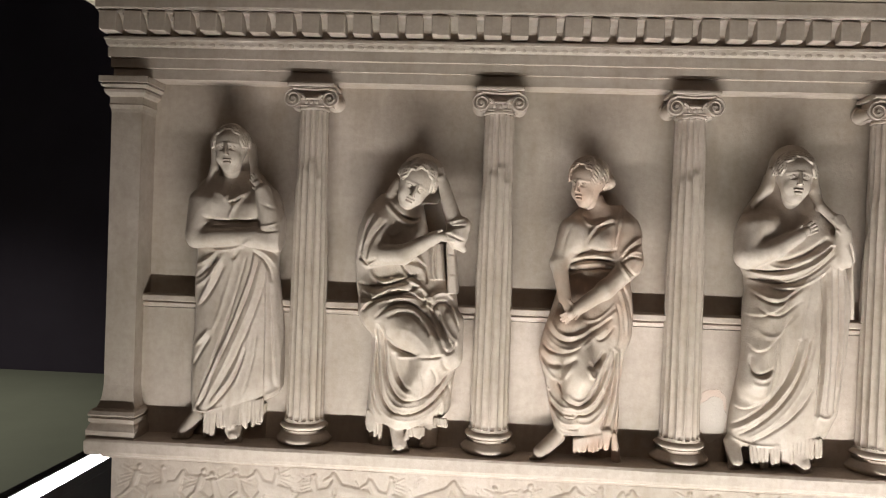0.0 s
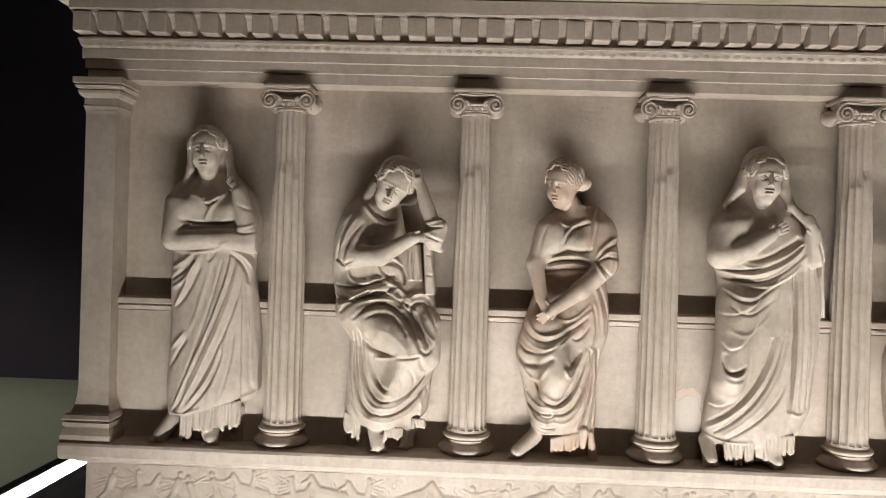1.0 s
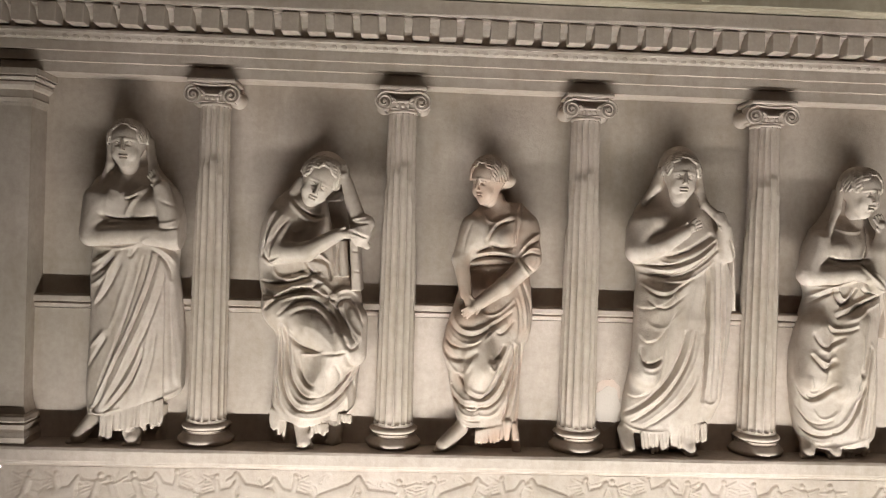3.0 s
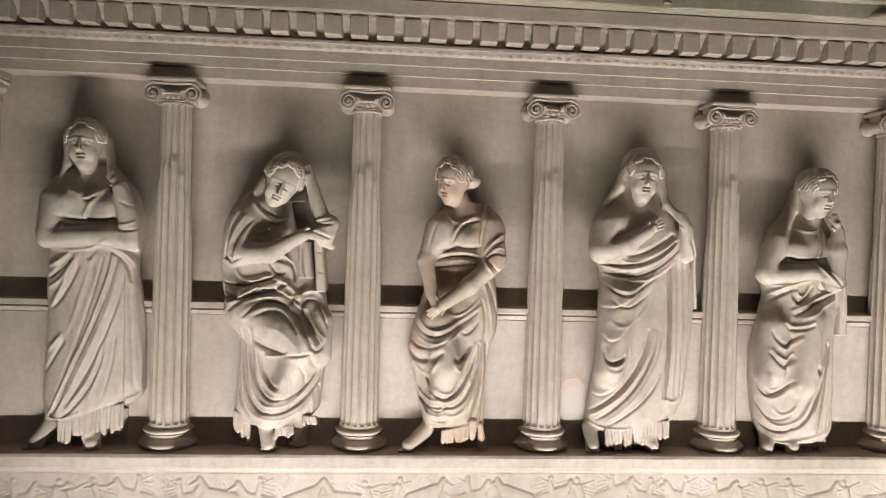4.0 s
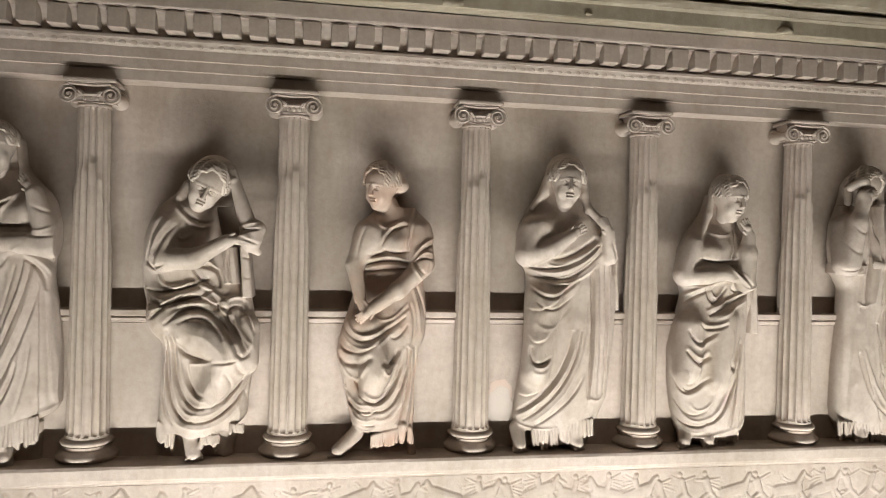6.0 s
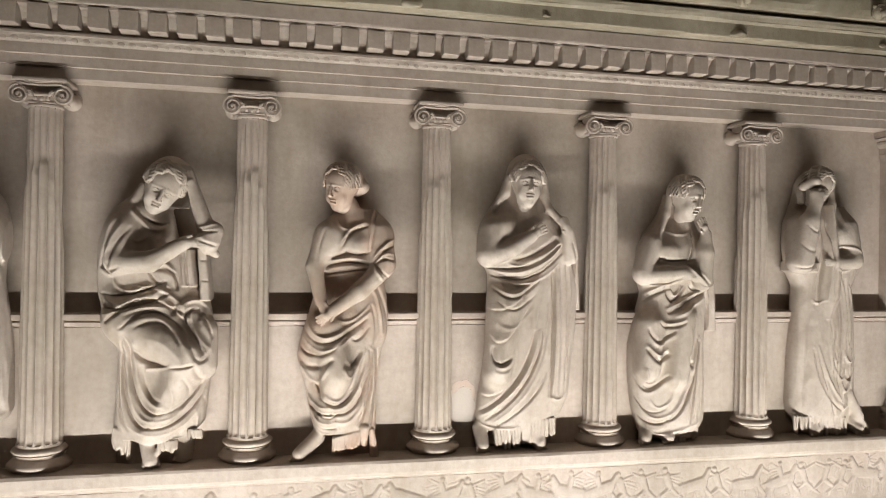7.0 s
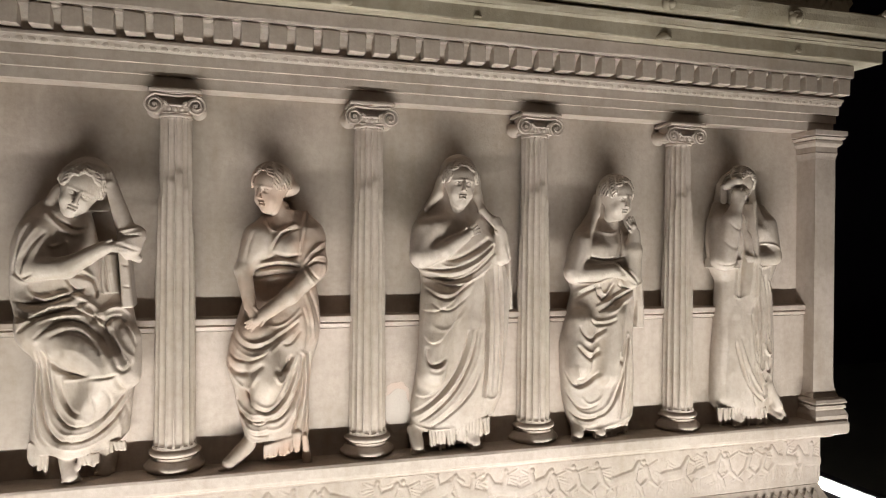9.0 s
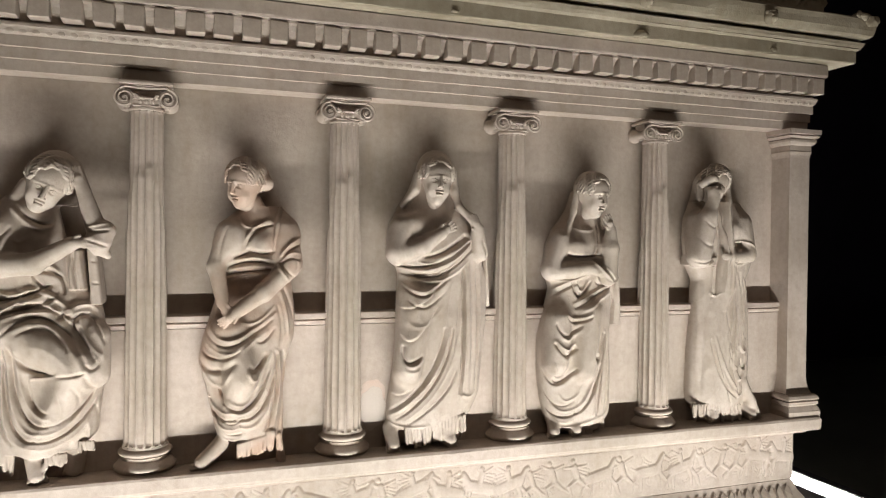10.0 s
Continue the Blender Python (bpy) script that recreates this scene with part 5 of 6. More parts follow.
def figure_four():
    c = Clay(0.32, 0.70)
    c.robe([(-0.0590, 0.5346, 0.0536, 0.5409, -0.024), (-0.0854, 0.5092, 0.0807, 0.5154, -0.042), (-0.1015, 0.4654, 0.1055, 0.4745, -0.052), (-0.0994, 0.4260, 0.1143, 0.4341, -0.054), (-0.0772, 0.3868, 0.1231, 0.3936, -0.046), (-0.0756, 0.3473, 0.1320, 0.3480, -0.046), (-0.0770, 0.3077, 0.1299, 0.3073, -0.048),
            (-0.0724, 0.2434, 0.1256, 0.2413, -0.052), (-0.0866, 0.1696, 0.1160, 0.1653, -0.054), (-0.0959, 0.1156, 0.1114, 0.1148, -0.054), (-0.1002, 0.0665, 0.0904, 0.0851, -0.050), (-0.0871, 0.0439, 0.0535, 0.0511, -0.046)])
    c.robe([(-0.0797, 0.0609, 0.0828, 0.0550, -0.018), (-0.0762, 0.0064, 0.0810, -0.0004, -0.014)], k=0.004)
    c.ball(-0.0489, 0.4831, -0.044, 0.023, 0.024, 0.014, 0.014)
    c.limb(-0.0407, 0.3288, -0.034, -0.0641, 0.1752, -0.052, 0.036, 0.030, 0.02)
    # shawl gathered across the waist
    c.lap(-0.0886, 0.3950, 0.0033, 0.3860, 0.0856, 0.4562, 0.016, 0.006)
    c.fold(-0.0887, 0.4022, -0.0098, 0.4006, 0.0726, 0.4485, 0.0036, -0.007)
    c.fold(-0.0760, 0.3951, 0.0006, 0.3934, 0.0779, 0.4437, 0.0036, 0.005)
    c.fold(-0.0809, 0.3853, 0.0034, 0.3762, 0.0807, 0.4338, 0.0032, -0.006)
    c.fold(-0.0706, 0.3781, 0.0062, 0.3664, 0.0732, 0.4089, 0.0036, 0.005)
    c.fold(-0.0281, 0.4175, 0.0155, 0.4279, 0.0645, 0.4608, 0.0070, -0.010)
    c.fold(-0.0407, 0.4076, 0.0106, 0.4082, 0.0725, 0.4535, 0.0030, 0.005)
    c.fold(-0.0780, 0.3660, -0.0294, 0.3443, 0.0318, 0.3814, 0.0042, 0.005)
    c.fold(-0.0703, 0.3539, -0.0293, 0.3345, 0.0320, 0.3715, 0.0036, -0.005)
    # folds over hip and thigh
    c.lap(-0.0857, 0.3112, -0.0392, 0.3174, 0.0165, 0.3640, 0.014, 0.004)
    c.lap(-0.0797, 0.2496, -0.0533, 0.2459, -0.0031, 0.3003, 0.014, 0.004)
    c.fold(-0.0783, 0.2278, -0.0717, 0.1947, -0.0399, 0.2053, 0.0060, -0.009)
    c.fold(-0.0805, 0.2084, -0.0650, 0.1878, -0.0347, 0.1979, 0.0042, 0.005)
    c.lap(-0.0968, 0.1265, -0.0791, 0.1212, -0.0591, 0.1303, 0.012, 0.004)
    c.fold(-0.0776, 0.1817, -0.0648, 0.1742, -0.0370, 0.1785, 0.005, 0.003)
    # long sweep to the hem
    c.fold(0.0286, 0.2608, -0.0085, 0.1583, -0.0960, 0.0758, 0.0042, 0.007)
    c.fold(0.0192, 0.2609, -0.0188, 0.1586, -0.1011, 0.0832, 0.0040, -0.006)
    c.fold(0.0390, 0.2607, 0.0019, 0.1507, -0.0833, 0.0681, 0.0036, -0.007)
    c.fold(0.0496, 0.2507, 0.0124, 0.1431, -0.0706, 0.0618, 0.0040, 0.004)
    c.fold(0.0457, 0.1669, 0.0103, 0.1088, -0.0579, 0.0574, 0.0036, -0.005)
    c.fold(0.0374, 0.3592, 0.0278, 0.3100, 0.0184, 0.2461, 0.005, 0.003)
    c.fold(-0.1084, 0.0714, -0.0755, 0.0523, -0.0145, 0.0509, 0.0036, 0.005)
    # hanging end
    c.lap(0.0656, 0.3890, 0.0676, 0.2703, 0.0601, 0.1172, 0.012, 0.006)
    c.fold(0.0609, 0.3890, 0.0629, 0.2704, 0.0559, 0.1174, 0.0036, -0.007)
    c.fold(0.0813, 0.3991, 0.0848, 0.2801, 0.0821, 0.1216, 0.0036, -0.003)
    c.fold(0.0943, 0.4092, 0.0989, 0.2900, 0.0947, 0.1262, 0.0036, -0.005)
    c.fold(0.1028, 0.4093, 0.1065, 0.3098, 0.1013, 0.1707, 0.0036, 0.004)
    c.fold(0.0596, 0.1163, 0.0781, 0.1093, 0.0911, 0.1188, 0.0040, 0.005)
    c.fold(-0.0647, 0.3247, -0.0289, 0.3101, 0.0221, 0.3395, 0.004, -0.003)
    c.fold(-0.0691, 0.2811, -0.0334, 0.2711, 0.0174, 0.3100, 0.005, 0.0025)
    c.fold(0.0533, 0.3445, 0.0492, 0.2705, 0.0349, 0.1918, 0.004, -0.0025)
    c.fold(-0.0225, 0.2319, -0.0267, 0.1734, -0.0613, 0.1158, 0.005, 0.002)
    c.fold(0.0738, 0.3693, 0.0765, 0.2703, 0.0736, 0.1268, 0.003, 0.003)
    c.cloth(0.0006, 21)
    c.robe([(0.1182, 0.4291, 0.1290, 0.4293, -0.030), (0.1289, 0.3048, 0.1397, 0.3047, -0.022)], k=0.002)
    c.pleats(-0.0685, 0.0457, 0.0732, 0.0685, 18, 0.036, -0.044, 22)
    # arm across the breast, veil-holding arm
    c.limb(-0.0748, 0.4793, -0.034, -0.0888, 0.4289, -0.050, 0.026, 0.025, 0.016)
    c.limb(-0.0882, 0.4217, -0.052, -0.0400, 0.4393, -0.058, 0.023, 0.019)
    c.limb(-0.0400, 0.4393, -0.058, 0.0073, 0.4693, -0.060, 0.018, 0.013)
    c.hand(0.0044, 0.4707, -0.058, 0.85, 0.45, 1.05, 0.0052)
    c.limb(0.1020, 0.4242, -0.046, 0.0917, 0.4784, -0.056, 0.017, 0.014)
    c.hand(0.0925, 0.4759, -0.058, -0.42, 0.85, 1.0)
    c.fold(0.0936, 0.4489, 0.1058, 0.4192, 0.1105, 0.3894, 0.0036, 0.004)
    c.fold(0.0999, 0.4540, 0.1143, 0.4193, 0.1180, 0.3895, 0.0030, -0.004)
    c.cloth(0.0005, 62)
    # veil
    c.ball(0.0111, 0.6045, 0.002, 0.045, 0.050, 0.032, 0.008)
    c.robe([(-0.0382, 0.5934, 0.0526, 0.5968, -0.014), (-0.0482, 0.5657, 0.0579, 0.5692, -0.020), (-0.0804, 0.5162, 0.0752, 0.5244, -0.036)], k=0.006)
    c.limb(-0.0337, 0.5959, -0.018, -0.0433, 0.5654, -0.022, 0.011, 0.010)
    c.limb(-0.0433, 0.5654, -0.022, -0.0712, 0.5288, -0.026, 0.010, 0.006)
    c.limb(0.0465, 0.6039, -0.018, 0.0479, 0.5606, -0.026, 0.009, 0.009)
    c.limb(0.0479, 0.5606, -0.026, 0.0536, 0.5276, -0.040, 0.009, 0.008)
    c.limb(0.0536, 0.5276, -0.040, 0.0835, 0.4955, -0.056, 0.008, 0.010)
    c.limb(0.0081, 0.5477, -0.014, 0.0086, 0.5177, -0.014, 0.021, 0.025)
    c.head(0.0034, 0.5835, -0.032, turn=-5, tilt=3, nod=4, size=1.05, seed=14, hair=1.05)
    c.foot(-0.0928, 0.0452, -0.0922, 0.0063, -0.026, -0.055)
    c.foot(0.0162, 0.0384, 0.0375, 0.0055, -0.028, -0.055)
    return c


def figure_five():
    c = Clay(0.30, 0.66)
    c.robe([(-0.0479, 0.5103, 0.0326, 0.5122, -0.024), (-0.0859, 0.4828, 0.0489, 0.4856, -0.042), (-0.1072, 0.4461, 0.0680, 0.4489, -0.057), (-0.1101, 0.4088, 0.0739, 0.4109, -0.060), (-0.1044, 0.3694, 0.0746, 0.3704, -0.044), (-0.0953, 0.3438, 0.0697, 0.3443, -0.044), (-0.1059, 0.3066, 0.0640, 0.3062, -0.048),
            (-0.1164, 0.2695, 0.0604, 0.2683, -0.052), (-0.1273, 0.2232, 0.0569, 0.2208, -0.054), (-0.1261, 0.1537, 0.0613, 0.1495, -0.053), (-0.1186, 0.0932, 0.0623, 0.0878, -0.051), (-0.1066, 0.0418, 0.0616, 0.0356, -0.048), (-0.0899, 0.0132, 0.0330, 0.0130, -0.044)])
    c.robe([(-0.0912, 0.0273, 0.0549, 0.0264, -0.018), (-0.0880, -0.0101, 0.0544, -0.0115, -0.014)], k=0.004)
    c.limb(-0.0901, 0.2722, -0.044, -0.1011, 0.1740, -0.058, 0.030, 0.026, 0.018)
    c.limb(-0.0121, 0.2898, -0.040, -0.0272, 0.1532, -0.052, 0.030, 0.026, 0.018)
    c.ball(-0.0510, 0.4401, -0.050, 0.022, 0.020, 0.015, 0.010)
    c.fold(-0.0736, 0.4237, -0.0356, 0.4177, 0.0139, 0.4239, 0.0045, -0.007)
    c.fold(0.0067, 0.4896, -0.0003, 0.4478, -0.0086, 0.4222, 0.0036, 0.005)
    c.fold(0.0129, 0.4874, 0.0063, 0.4479, -0.0015, 0.4223, 0.0030, -0.005)
    c.fold(-0.0570, 0.4882, -0.0188, 0.4798, 0.0067, 0.4896, 0.0040, 0.003)
    # gathered waist
    c.fold(-0.1145, 0.3228, -0.0825, 0.3512, -0.0423, 0.3642, 0.0045, 0.006)
    c.fold(-0.1070, 0.3182, -0.0748, 0.3411, -0.0422, 0.3550, 0.0036, -0.005)
    c.fold(-0.0534, 0.3595, -0.0356, 0.3251, -0.0076, 0.3588, 0.0042, -0.008)
    c.fold(-0.0448, 0.3596, -0.0328, 0.3389, -0.0168, 0.3588, 0.0036, 0.006)
    c.fold(-0.0463, 0.2988, -0.0034, 0.3204, 0.0478, 0.3460, 0.0042, -0.008)
    c.fold(-0.0516, 0.3090, -0.0061, 0.3320, 0.0451, 0.3544, 0.0042, 0.006)
    c.fold(-0.0335, 0.2928, 0.0045, 0.3112, 0.0480, 0.3330, 0.0042, 0.005)
    c.fold(-0.0764, 0.2870, -0.0510, 0.2759, -0.0156, 0.2867, 0.0040, 0.005)
    c.fold(-0.0788, 0.2792, -0.0509, 0.2667, -0.0155, 0.2789, 0.0034, -0.005)
    c.fold(-0.1061, 0.2657, -0.0831, 0.2381, -0.0381, 0.2592, 0.0045, -0.005)
    c.fold(-0.1069, 0.2520, -0.0805, 0.2289, -0.0404, 0.2491, 0.0045, 0.004)
    c.fold(-0.1113, 0.2201, -0.0824, 0.1923, -0.0524, 0.2055, 0.0052, -0.010)
    c.fold(-0.1104, 0.2270, -0.0852, 0.2083, -0.0551, 0.2180, 0.0040, 0.006)
    c.fold(-0.1014, 0.1332, -0.0814, 0.1304, -0.0516, 0.1572, 0.0050, -0.010)
    c.fold(-0.1171, 0.1769, -0.1041, 0.1424, -0.0841, 0.1419, 0.0042, 0.006)
    c.fold(-0.1244, 0.1680, -0.1089, 0.1311, -0.0888, 0.1238, 0.0038, -0.007)
    # loops to the hem
    c.fold(-0.1299, 0.1408, -0.0979, 0.0692, -0.0425, 0.0673, 0.0042, 0.006)
    c.fold(-0.1337, 0.1318, -0.1002, 0.0556, -0.0448, 0.0536, 0.0036, -0.008)
    c.fold(-0.0425, 0.0673, -0.0077, 0.1147, 0.0288, 0.2437, 0.0042, 0.006)
    c.fold(-0.0448, 0.0536, 0.0002, 0.1006, 0.0325, 0.2344, 0.0036, -0.008)
    c.fold(-0.1211, 0.1178, -0.0930, 0.0759, -0.0503, 0.0814, 0.0036, -0.004)
    c.fold(-0.1281, 0.0907, -0.0974, 0.0395, -0.0522, 0.0378, 0.0042, 0.004)
    c.fold(-0.0014, 0.1978, 0.0014, 0.1862, 0.0092, 0.1791, 0.0070, -0.010)
    c.fold(0.0288, 0.2391, 0.0237, 0.1417, 0.0129, 0.0469, 0.0034, -0.008)
    c.fold(0.0222, 0.2345, 0.0124, 0.1419, 0.0012, 0.0450, 0.0040, 0.005)
    c.fold(0.0356, 0.2344, 0.0351, 0.1414, 0.0295, 0.0440, 0.0036, 0.005)
    c.fold(-0.1173, 0.0357, -0.0620, 0.0221, 0.0346, 0.0438, 0.0042, 0.005)
    c.fold(0.0001, 0.2626, 0.0008, 0.2255, -0.0138, 0.1795, 0.006, 0.003)
    c.fold(-0.1257, 0.2499, -0.1299, 0.1999, -0.1217, 0.1542, 0.004, -0.003)
    c.fold(-0.0444, 0.1801, -0.0335, 0.1338, -0.0479, 0.0882, 0.006, 0.003)
    c.fold(0.0394, 0.2250, 0.0403, 0.1413, 0.0386, 0.0529, 0.0028, -0.005)
    c.fold(-0.0884, 0.0986, -0.0680, 0.0842, -0.0380, 0.1017, 0.0035, 0.004)
    c.cloth(0.0006, 31)
    c.pleats(-0.0204, 0.0189, 0.0386, 0.0329, 8, 0.020, -0.036, 32)
    # folded arm, raised hand, falling cloth end
    c.limb(-0.0887, 0.4593, -0.034, -0.1163, 0.3913, -0.050, 0.021, 0.022, 0.016)
    c.limb(-0.1162, 0.3832, -0.052, -0.0622, 0.3875, -0.058, 0.020, 0.018)
    c.limb(-0.0622, 0.3875, -0.058, -0.0092, 0.3949, -0.062, 0.018, 0.014)
    c.limb(0.0320, 0.3721, -0.058, 0.0347, 0.4391, -0.060, 0.022, 0.021)
    c.limb(0.0347, 0.4391, -0.060, 0.0366, 0.4807, -0.060, 0.020, 0.013)
    c.hand(0.0366, 0.4830, -0.060, -0.40, 0.9, 1.0)
    c.limb(-0.0103, 0.3883, -0.068, 0.0345, 0.3771, -0.066, 0.012, 0.013)
    c.ball(0.0229, 0.3795, -0.072, 0.014, 0.008, 0.008, 0.003)
    c.fold(-0.1177, 0.3661, -0.0575, 0.3641, 0.0007, 0.3829, 0.0034, 0.004)
    c.fold(-0.0151, 0.4106, 0.0058, 0.3876, 0.0320, 0.3623, 0.0034, 0.005)
    c.fold(-0.0085, 0.4129, 0.0134, 0.3923, 0.0345, 0.3692, 0.0028, -0.005)
    c.fold(0.0138, 0.3691, 0.0346, 0.3590, 0.0577, 0.3787, 0.0034, 0.005)
    c.fold(0.0062, 0.3598, 0.0296, 0.3506, 0.0501, 0.3647, 0.0034, -0.005)
    c.robe([(0.0630, 0.3680, 0.0826, 0.3681, -0.036), (0.0638, 0.2540, 0.0935, 0.2585, -0.030)], k=0.003)
    c.fold(0.0511, 0.3647, 0.0561, 0.3181, 0.0544, 0.2598, 0.0034, -0.006)
    c.fold(0.0595, 0.3647, 0.0654, 0.3181, 0.0684, 0.2643, 0.0034, 0.005)
    c.cloth(0.0005, 63)
    c.ball(0.0155, 0.5806, 0.000, 0.042, 0.044, 0.030, 0.008)
    c.robe([(-0.0304, 0.5741, 0.0368, 0.5763, -0.014), (-0.0452, 0.5314, 0.0323, 0.5335, -0.018), (-0.0858, 0.4790, 0.0463, 0.4817, -0.036)], k=0.006)
    c.limb(-0.0295, 0.5835, -0.016, -0.0447, 0.5263, -0.026, 0.009, 0.008)
    c.limb(-0.0447, 0.5263, -0.026, -0.0801, 0.4511, -0.046, 0.008, 0.004)
    c.limb(0.0049, 0.5211, -0.014, 0.0002, 0.4926, -0.014, 0.020, 0.024)
    c.head(0.0027, 0.5637, -0.032, turn=14, tilt=2, nod=10, size=1.06, seed=22, hair=1.05)
    c.foot(-0.0890, 0.0308, -0.0995, 0.0005, -0.034, -0.056)
    c.foot(-0.0409, 0.0267, -0.0420, 0.0013, -0.034, -0.056)
    return c


def figure_six():
    c = Clay(0.30, 0.66)
    c.robe([(-0.0760, 0.5566, 0.0627, 0.5579, -0.028), (-0.1049, 0.5187, 0.0945, 0.5246, -0.044), (-0.1100, 0.4612, 0.1018, 0.4630, -0.050), (-0.0990, 0.3981, 0.0965, 0.4012, -0.042), (-0.0774, 0.3627, 0.0792, 0.3614, -0.040), (-0.0837, 0.2782, 0.0851, 0.2742, -0.044), (-0.0941, 0.1797, 0.0867, 0.1724, -0.048),
            (-0.0977, 0.0812, 0.0837, 0.0852, -0.050), (-0.0921, 0.0491, 0.0727, 0.0422, -0.048), (-0.0681, 0.0263, 0.0624, 0.0211, -0.044)])
    c.robe([(-0.0769, 0.0446, 0.0754, 0.0421, -0.018), (-0.0718, -0.0089, 0.0629, -0.0079, -0.014)], k=0.004)
    c.ball(0.0214, 0.4871, -0.044, 0.020, 0.024, 0.015, 0.010)
    c.fold(-0.0888, 0.3645, -0.0994, 0.2330, -0.1053, 0.0738, 0.008, 0.003)
    c.fold(-0.0629, 0.3085, -0.0696, 0.1972, -0.0759, 0.0581, 0.006, -0.002)
    c.fold(-0.0487, 0.2104, -0.0218, 0.1180, 0.0264, 0.0645, 0.0040, -0.007)
    c.fold(-0.0361, 0.2169, -0.0049, 0.1313, 0.0393, 0.0722, 0.0040, 0.005)
    c.fold(-0.0313, 0.1817, -0.0088, 0.1033, 0.0093, 0.0528, 0.0038, -0.004)
    c.fold(0.0041, 0.3777, 0.0141, 0.2929, 0.0027, 0.1944, 0.0040, 0.006)
    c.fold(0.0153, 0.3777, 0.0280, 0.2927, 0.0176, 0.1797, 0.0034, -0.007)
    c.fold(0.0283, 0.3776, 0.0419, 0.2924, 0.0332, 0.1791, 0.0040, 0.006)
    c.fold(0.0405, 0.3775, 0.0524, 0.2921, 0.0487, 0.1927, 0.0034, -0.005)
    c.fold(-0.0012, 0.2792, 0.0110, 0.2153, 0.0162, 0.1585, 0.0034, -0.005)
    c.fold(0.0119, 0.1587, 0.0252, 0.1369, 0.0353, 0.1577, 0.0044, 0.007)
    c.fold(0.0253, 0.1298, 0.0387, 0.1078, 0.0532, 0.1355, 0.0044, 0.007)
    c.fold(0.0328, 0.2075, 0.0507, 0.1784, 0.0608, 0.2065, 0.0040, 0.006)
    c.fold(0.0379, 0.1576, 0.0514, 0.1356, 0.0641, 0.1635, 0.0034, -0.007)
    c.fold(0.0218, 0.0803, 0.0351, 0.0654, 0.0435, 0.0862, 0.0040, 0.006)
    c.fold(0.0072, 0.1801, 0.0257, 0.1085, 0.0351, 0.0654, 0.0034, -0.005)
    c.fold(0.0565, 0.3632, 0.0640, 0.3346, 0.0618, 0.3062, 0.0034, 0.005)
    c.fold(-0.1049, 0.3231, -0.1129, 0.1989, -0.1161, 0.0745, 0.004, -0.003)
    c.fold(-0.0119, 0.3076, -0.0039, 0.2299, 0.0008, 0.1522, 0.0034, 0.004)
    c.fold(-0.0761, 0.3504, -0.0805, 0.2532, -0.0868, 0.1145, 0.005, 0.002)
    c.fold(0.0404, 0.2782, 0.0519, 0.2139, 0.0564, 0.1496, 0.003, 0.005)
    c.cloth(0.0006, 41)
    c.pleats(-0.1044, 0.0503, 0.0452, 0.0406, 17, 0.036, -0.043, 42)
    c.limb(0.0592, 0.0977, -0.036, 0.0822, 0.0464, -0.038, 0.010, 0.012)
    c.limb(0.0822, 0.0464, -0.038, 0.1105, 0.0032, -0.040, 0.011, 0.006)
    # handkerchief held to the face, hanging in folds
    c.robe([(-0.0162, 0.5581, -0.0075, 0.5583, -0.060), (-0.0261, 0.4761, 0.0094, 0.4765, -0.067), (-0.0317, 0.3908, 0.0265, 0.3906, -0.065), (-0.0326, 0.3339, 0.0310, 0.3258, -0.058), (-0.0189, 0.2838, -0.0016, 0.2870, -0.048)], k=0.005, square=2.0)
    c.fold(-0.0394, 0.5387, -0.0412, 0.4339, -0.0477, 0.3082, 0.0034, 0.005)
    c.fold(-0.0343, 0.5388, -0.0293, 0.4340, -0.0335, 0.3220, 0.0030, -0.007)
    c.fold(-0.0291, 0.5319, -0.0173, 0.4340, -0.0166, 0.3287, 0.0034, 0.005)
    c.fold(-0.0237, 0.5110, -0.0086, 0.4200, -0.0020, 0.3285, 0.0028, -0.005)
    c.fold(-0.0506, 0.3292, -0.0377, 0.3220, -0.0225, 0.3288, 0.0034, 0.004)
    c.cloth(0.0004, 43)
    # arms in wide sleeves
    c.limb(-0.0856, 0.5102, -0.034, -0.1045, 0.4200, -0.052, 0.024, 0.026, 0.016)
    c.limb(-0.0961, 0.4201, -0.054, -0.0809, 0.5165, -0.064, 0.028, 0.023)
    c.limb(-0.0809, 0.5165, -0.064, -0.0650, 0.5682, -0.066, 0.020, 0.013)
    c.robe([(-0.1026, 0.4191, -0.0313, 0.4192, -0.058), (-0.1040, 0.3967, -0.0379, 0.4036, -0.060)], k=0.004)
    c.fold(-0.1291, 0.3992, -0.0976, 0.3936, -0.0602, 0.4060, 0.0040, 0.005)
    c.fold(-0.1268, 0.4116, -0.0978, 0.4060, -0.0578, 0.4185, 0.0034, -0.004)
    c.fold(-0.1154, 0.4750, -0.0901, 0.4476, -0.0568, 0.4617, 0.005, -0.002)
    c.fold(-0.0993, 0.5097, -0.0783, 0.4927, -0.0490, 0.5036, 0.004, -0.002)
    c.limb(0.0474, 0.5090, -0.032, 0.0580, 0.4343, -0.046, 0.021, 0.020, 0.016)
    c.limb(0.0589, 0.4237, -0.050, -0.0010, 0.4202, -0.056, 0.018, 0.014)
    c.hand(-0.0053, 0.4203, -0.058, -1, 0.0, 0.8)
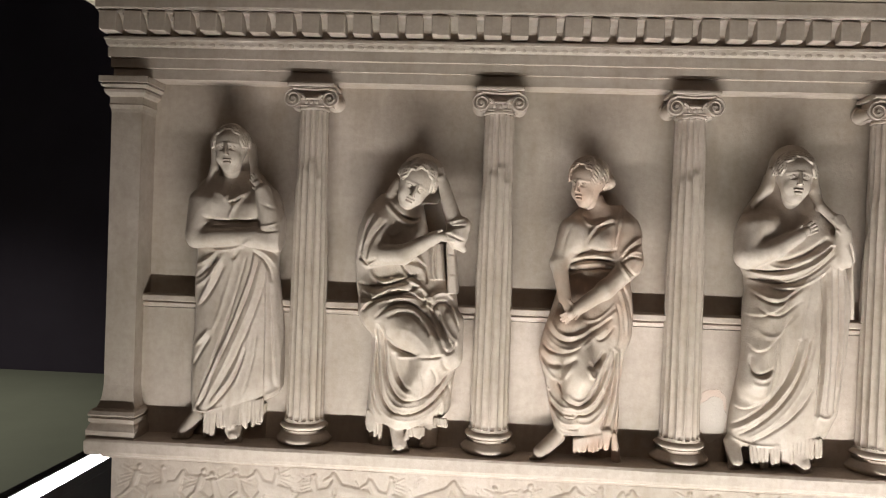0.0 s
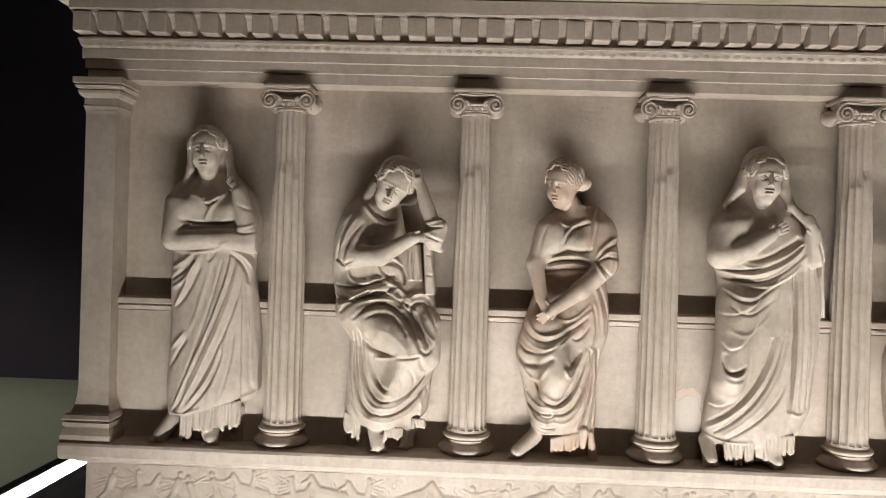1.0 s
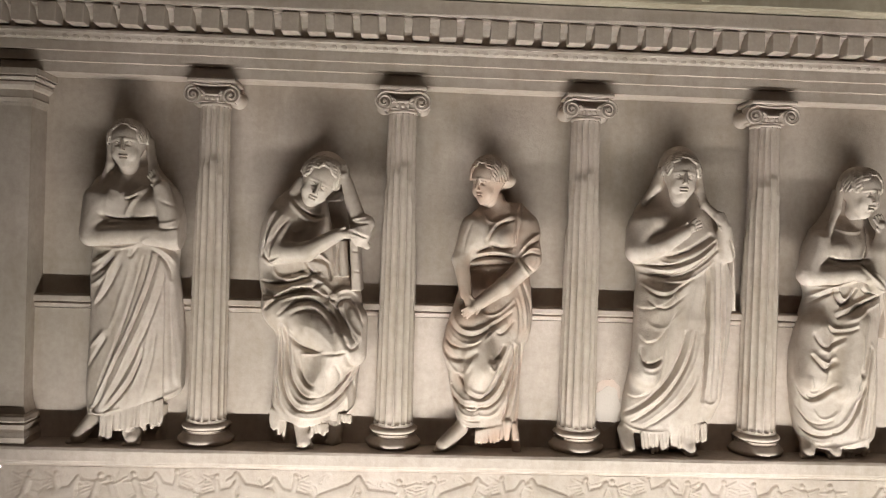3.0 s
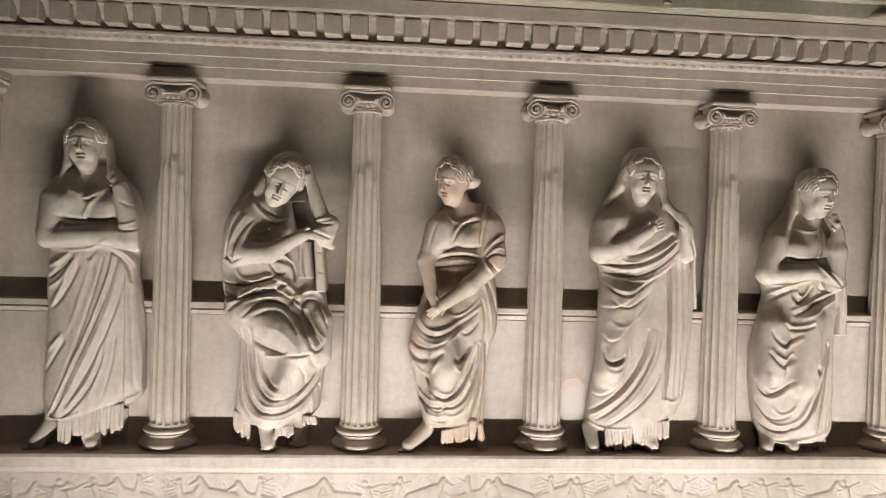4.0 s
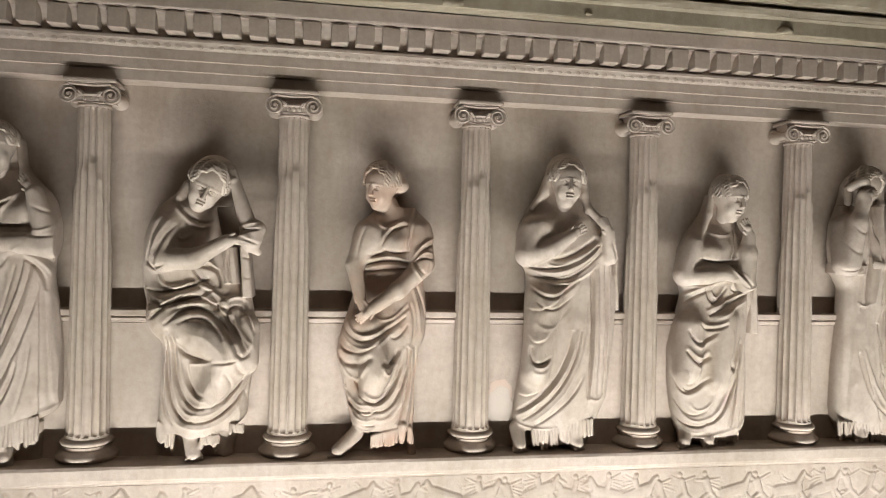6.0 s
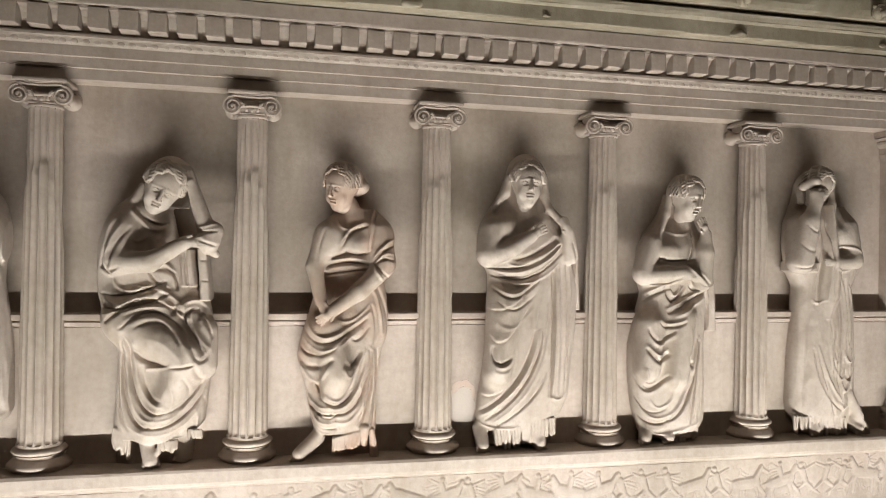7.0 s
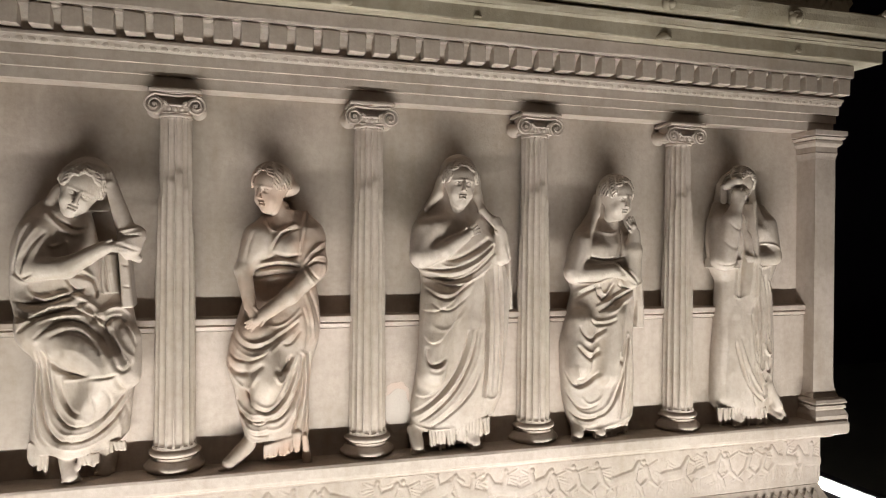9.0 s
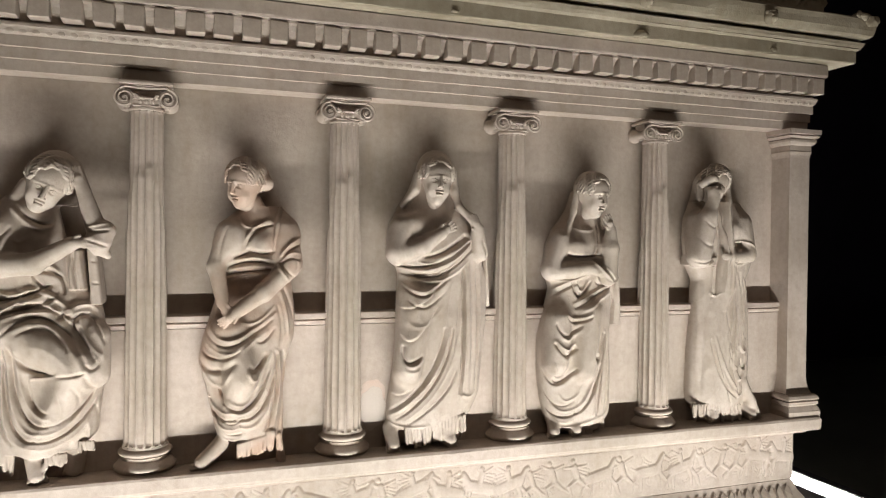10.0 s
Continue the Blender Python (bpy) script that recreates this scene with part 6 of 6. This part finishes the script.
    c.fold(-0.0039, 0.4481, 0.0288, 0.4589, 0.0683, 0.4450, 0.004, 0.004)
    c.fold(-0.0032, 0.4059, 0.0297, 0.3988, 0.0689, 0.4094, 0.0034, 0.004)
    c.cloth(0.0005, 64)
    # hood
    c.ball(-0.0225, 0.6037, -0.002, 0.048, 0.040, 0.036, 0.008)
    c.robe([(-0.0615, 0.6099, 0.0073, 0.6123, -0.012), (-0.0762, 0.5707, 0.0201, 0.5734, -0.018), (-0.0842, 0.5353, 0.0497, 0.5382, -0.034)], k=0.008)
    c.limb(0.0099, 0.6121, -0.020, 0.0065, 0.5615, -0.032, 0.009, 0.008)
    c.limb(0.0065, 0.5615, -0.032, 0.0002, 0.5186, -0.040, 0.008, 0.006)
    c.limb(-0.0762, 0.5982, -0.026, -0.0806, 0.5662, -0.032, 0.011, 0.009)
    c.limb(-0.0857, 0.5999, -0.046, -0.0682, 0.6131, -0.062, 0.010, 0.011, 0.005)
    c.limb(-0.0682, 0.6131, -0.062, -0.0243, 0.6031, -0.050, 0.011, 0.010, 0.005)
    c.head(-0.0414, 0.6011, -0.030, turn=4, tilt=4, nod=26, size=1.02, face=False, seed=33, hair=1.08)
    c.limb(-0.0666, 0.5634, -0.066, -0.0711, 0.5818, -0.066, 0.014, 0.013)
    c.hand(-0.0702, 0.5783, -0.068, 0.9, 0.3, 0.95)
    c.foot(-0.0408, 0.0159, -0.0404, -0.0053, -0.028, -0.050)
    c.foot(0.0629, 0.0302, 0.0812, -0.0070, -0.028, -0.052)
    return c


figure_one().stone("marble standing figure with veiled head and crossed arm", -0.195, STATUE_STONE)
figure_two().stone("marble seated figure resting its head on one hand", 0.195, STATUE_STONE)
figure_three().stone("rust-stained marble figure with bare head and clasped hands", 0.585, STATUE_RUST)
figure_four().stone("marble standing figure in a wide veil, hand at its breast", 0.975, STATUE_STONE)
figure_five().stone("marble figure with one hand raised to its cheek", 1.365, STATUE_STONE)
figure_six().stone("marble hooded figure hiding its face behind a cloth", 1.755, STATUE_STONE)
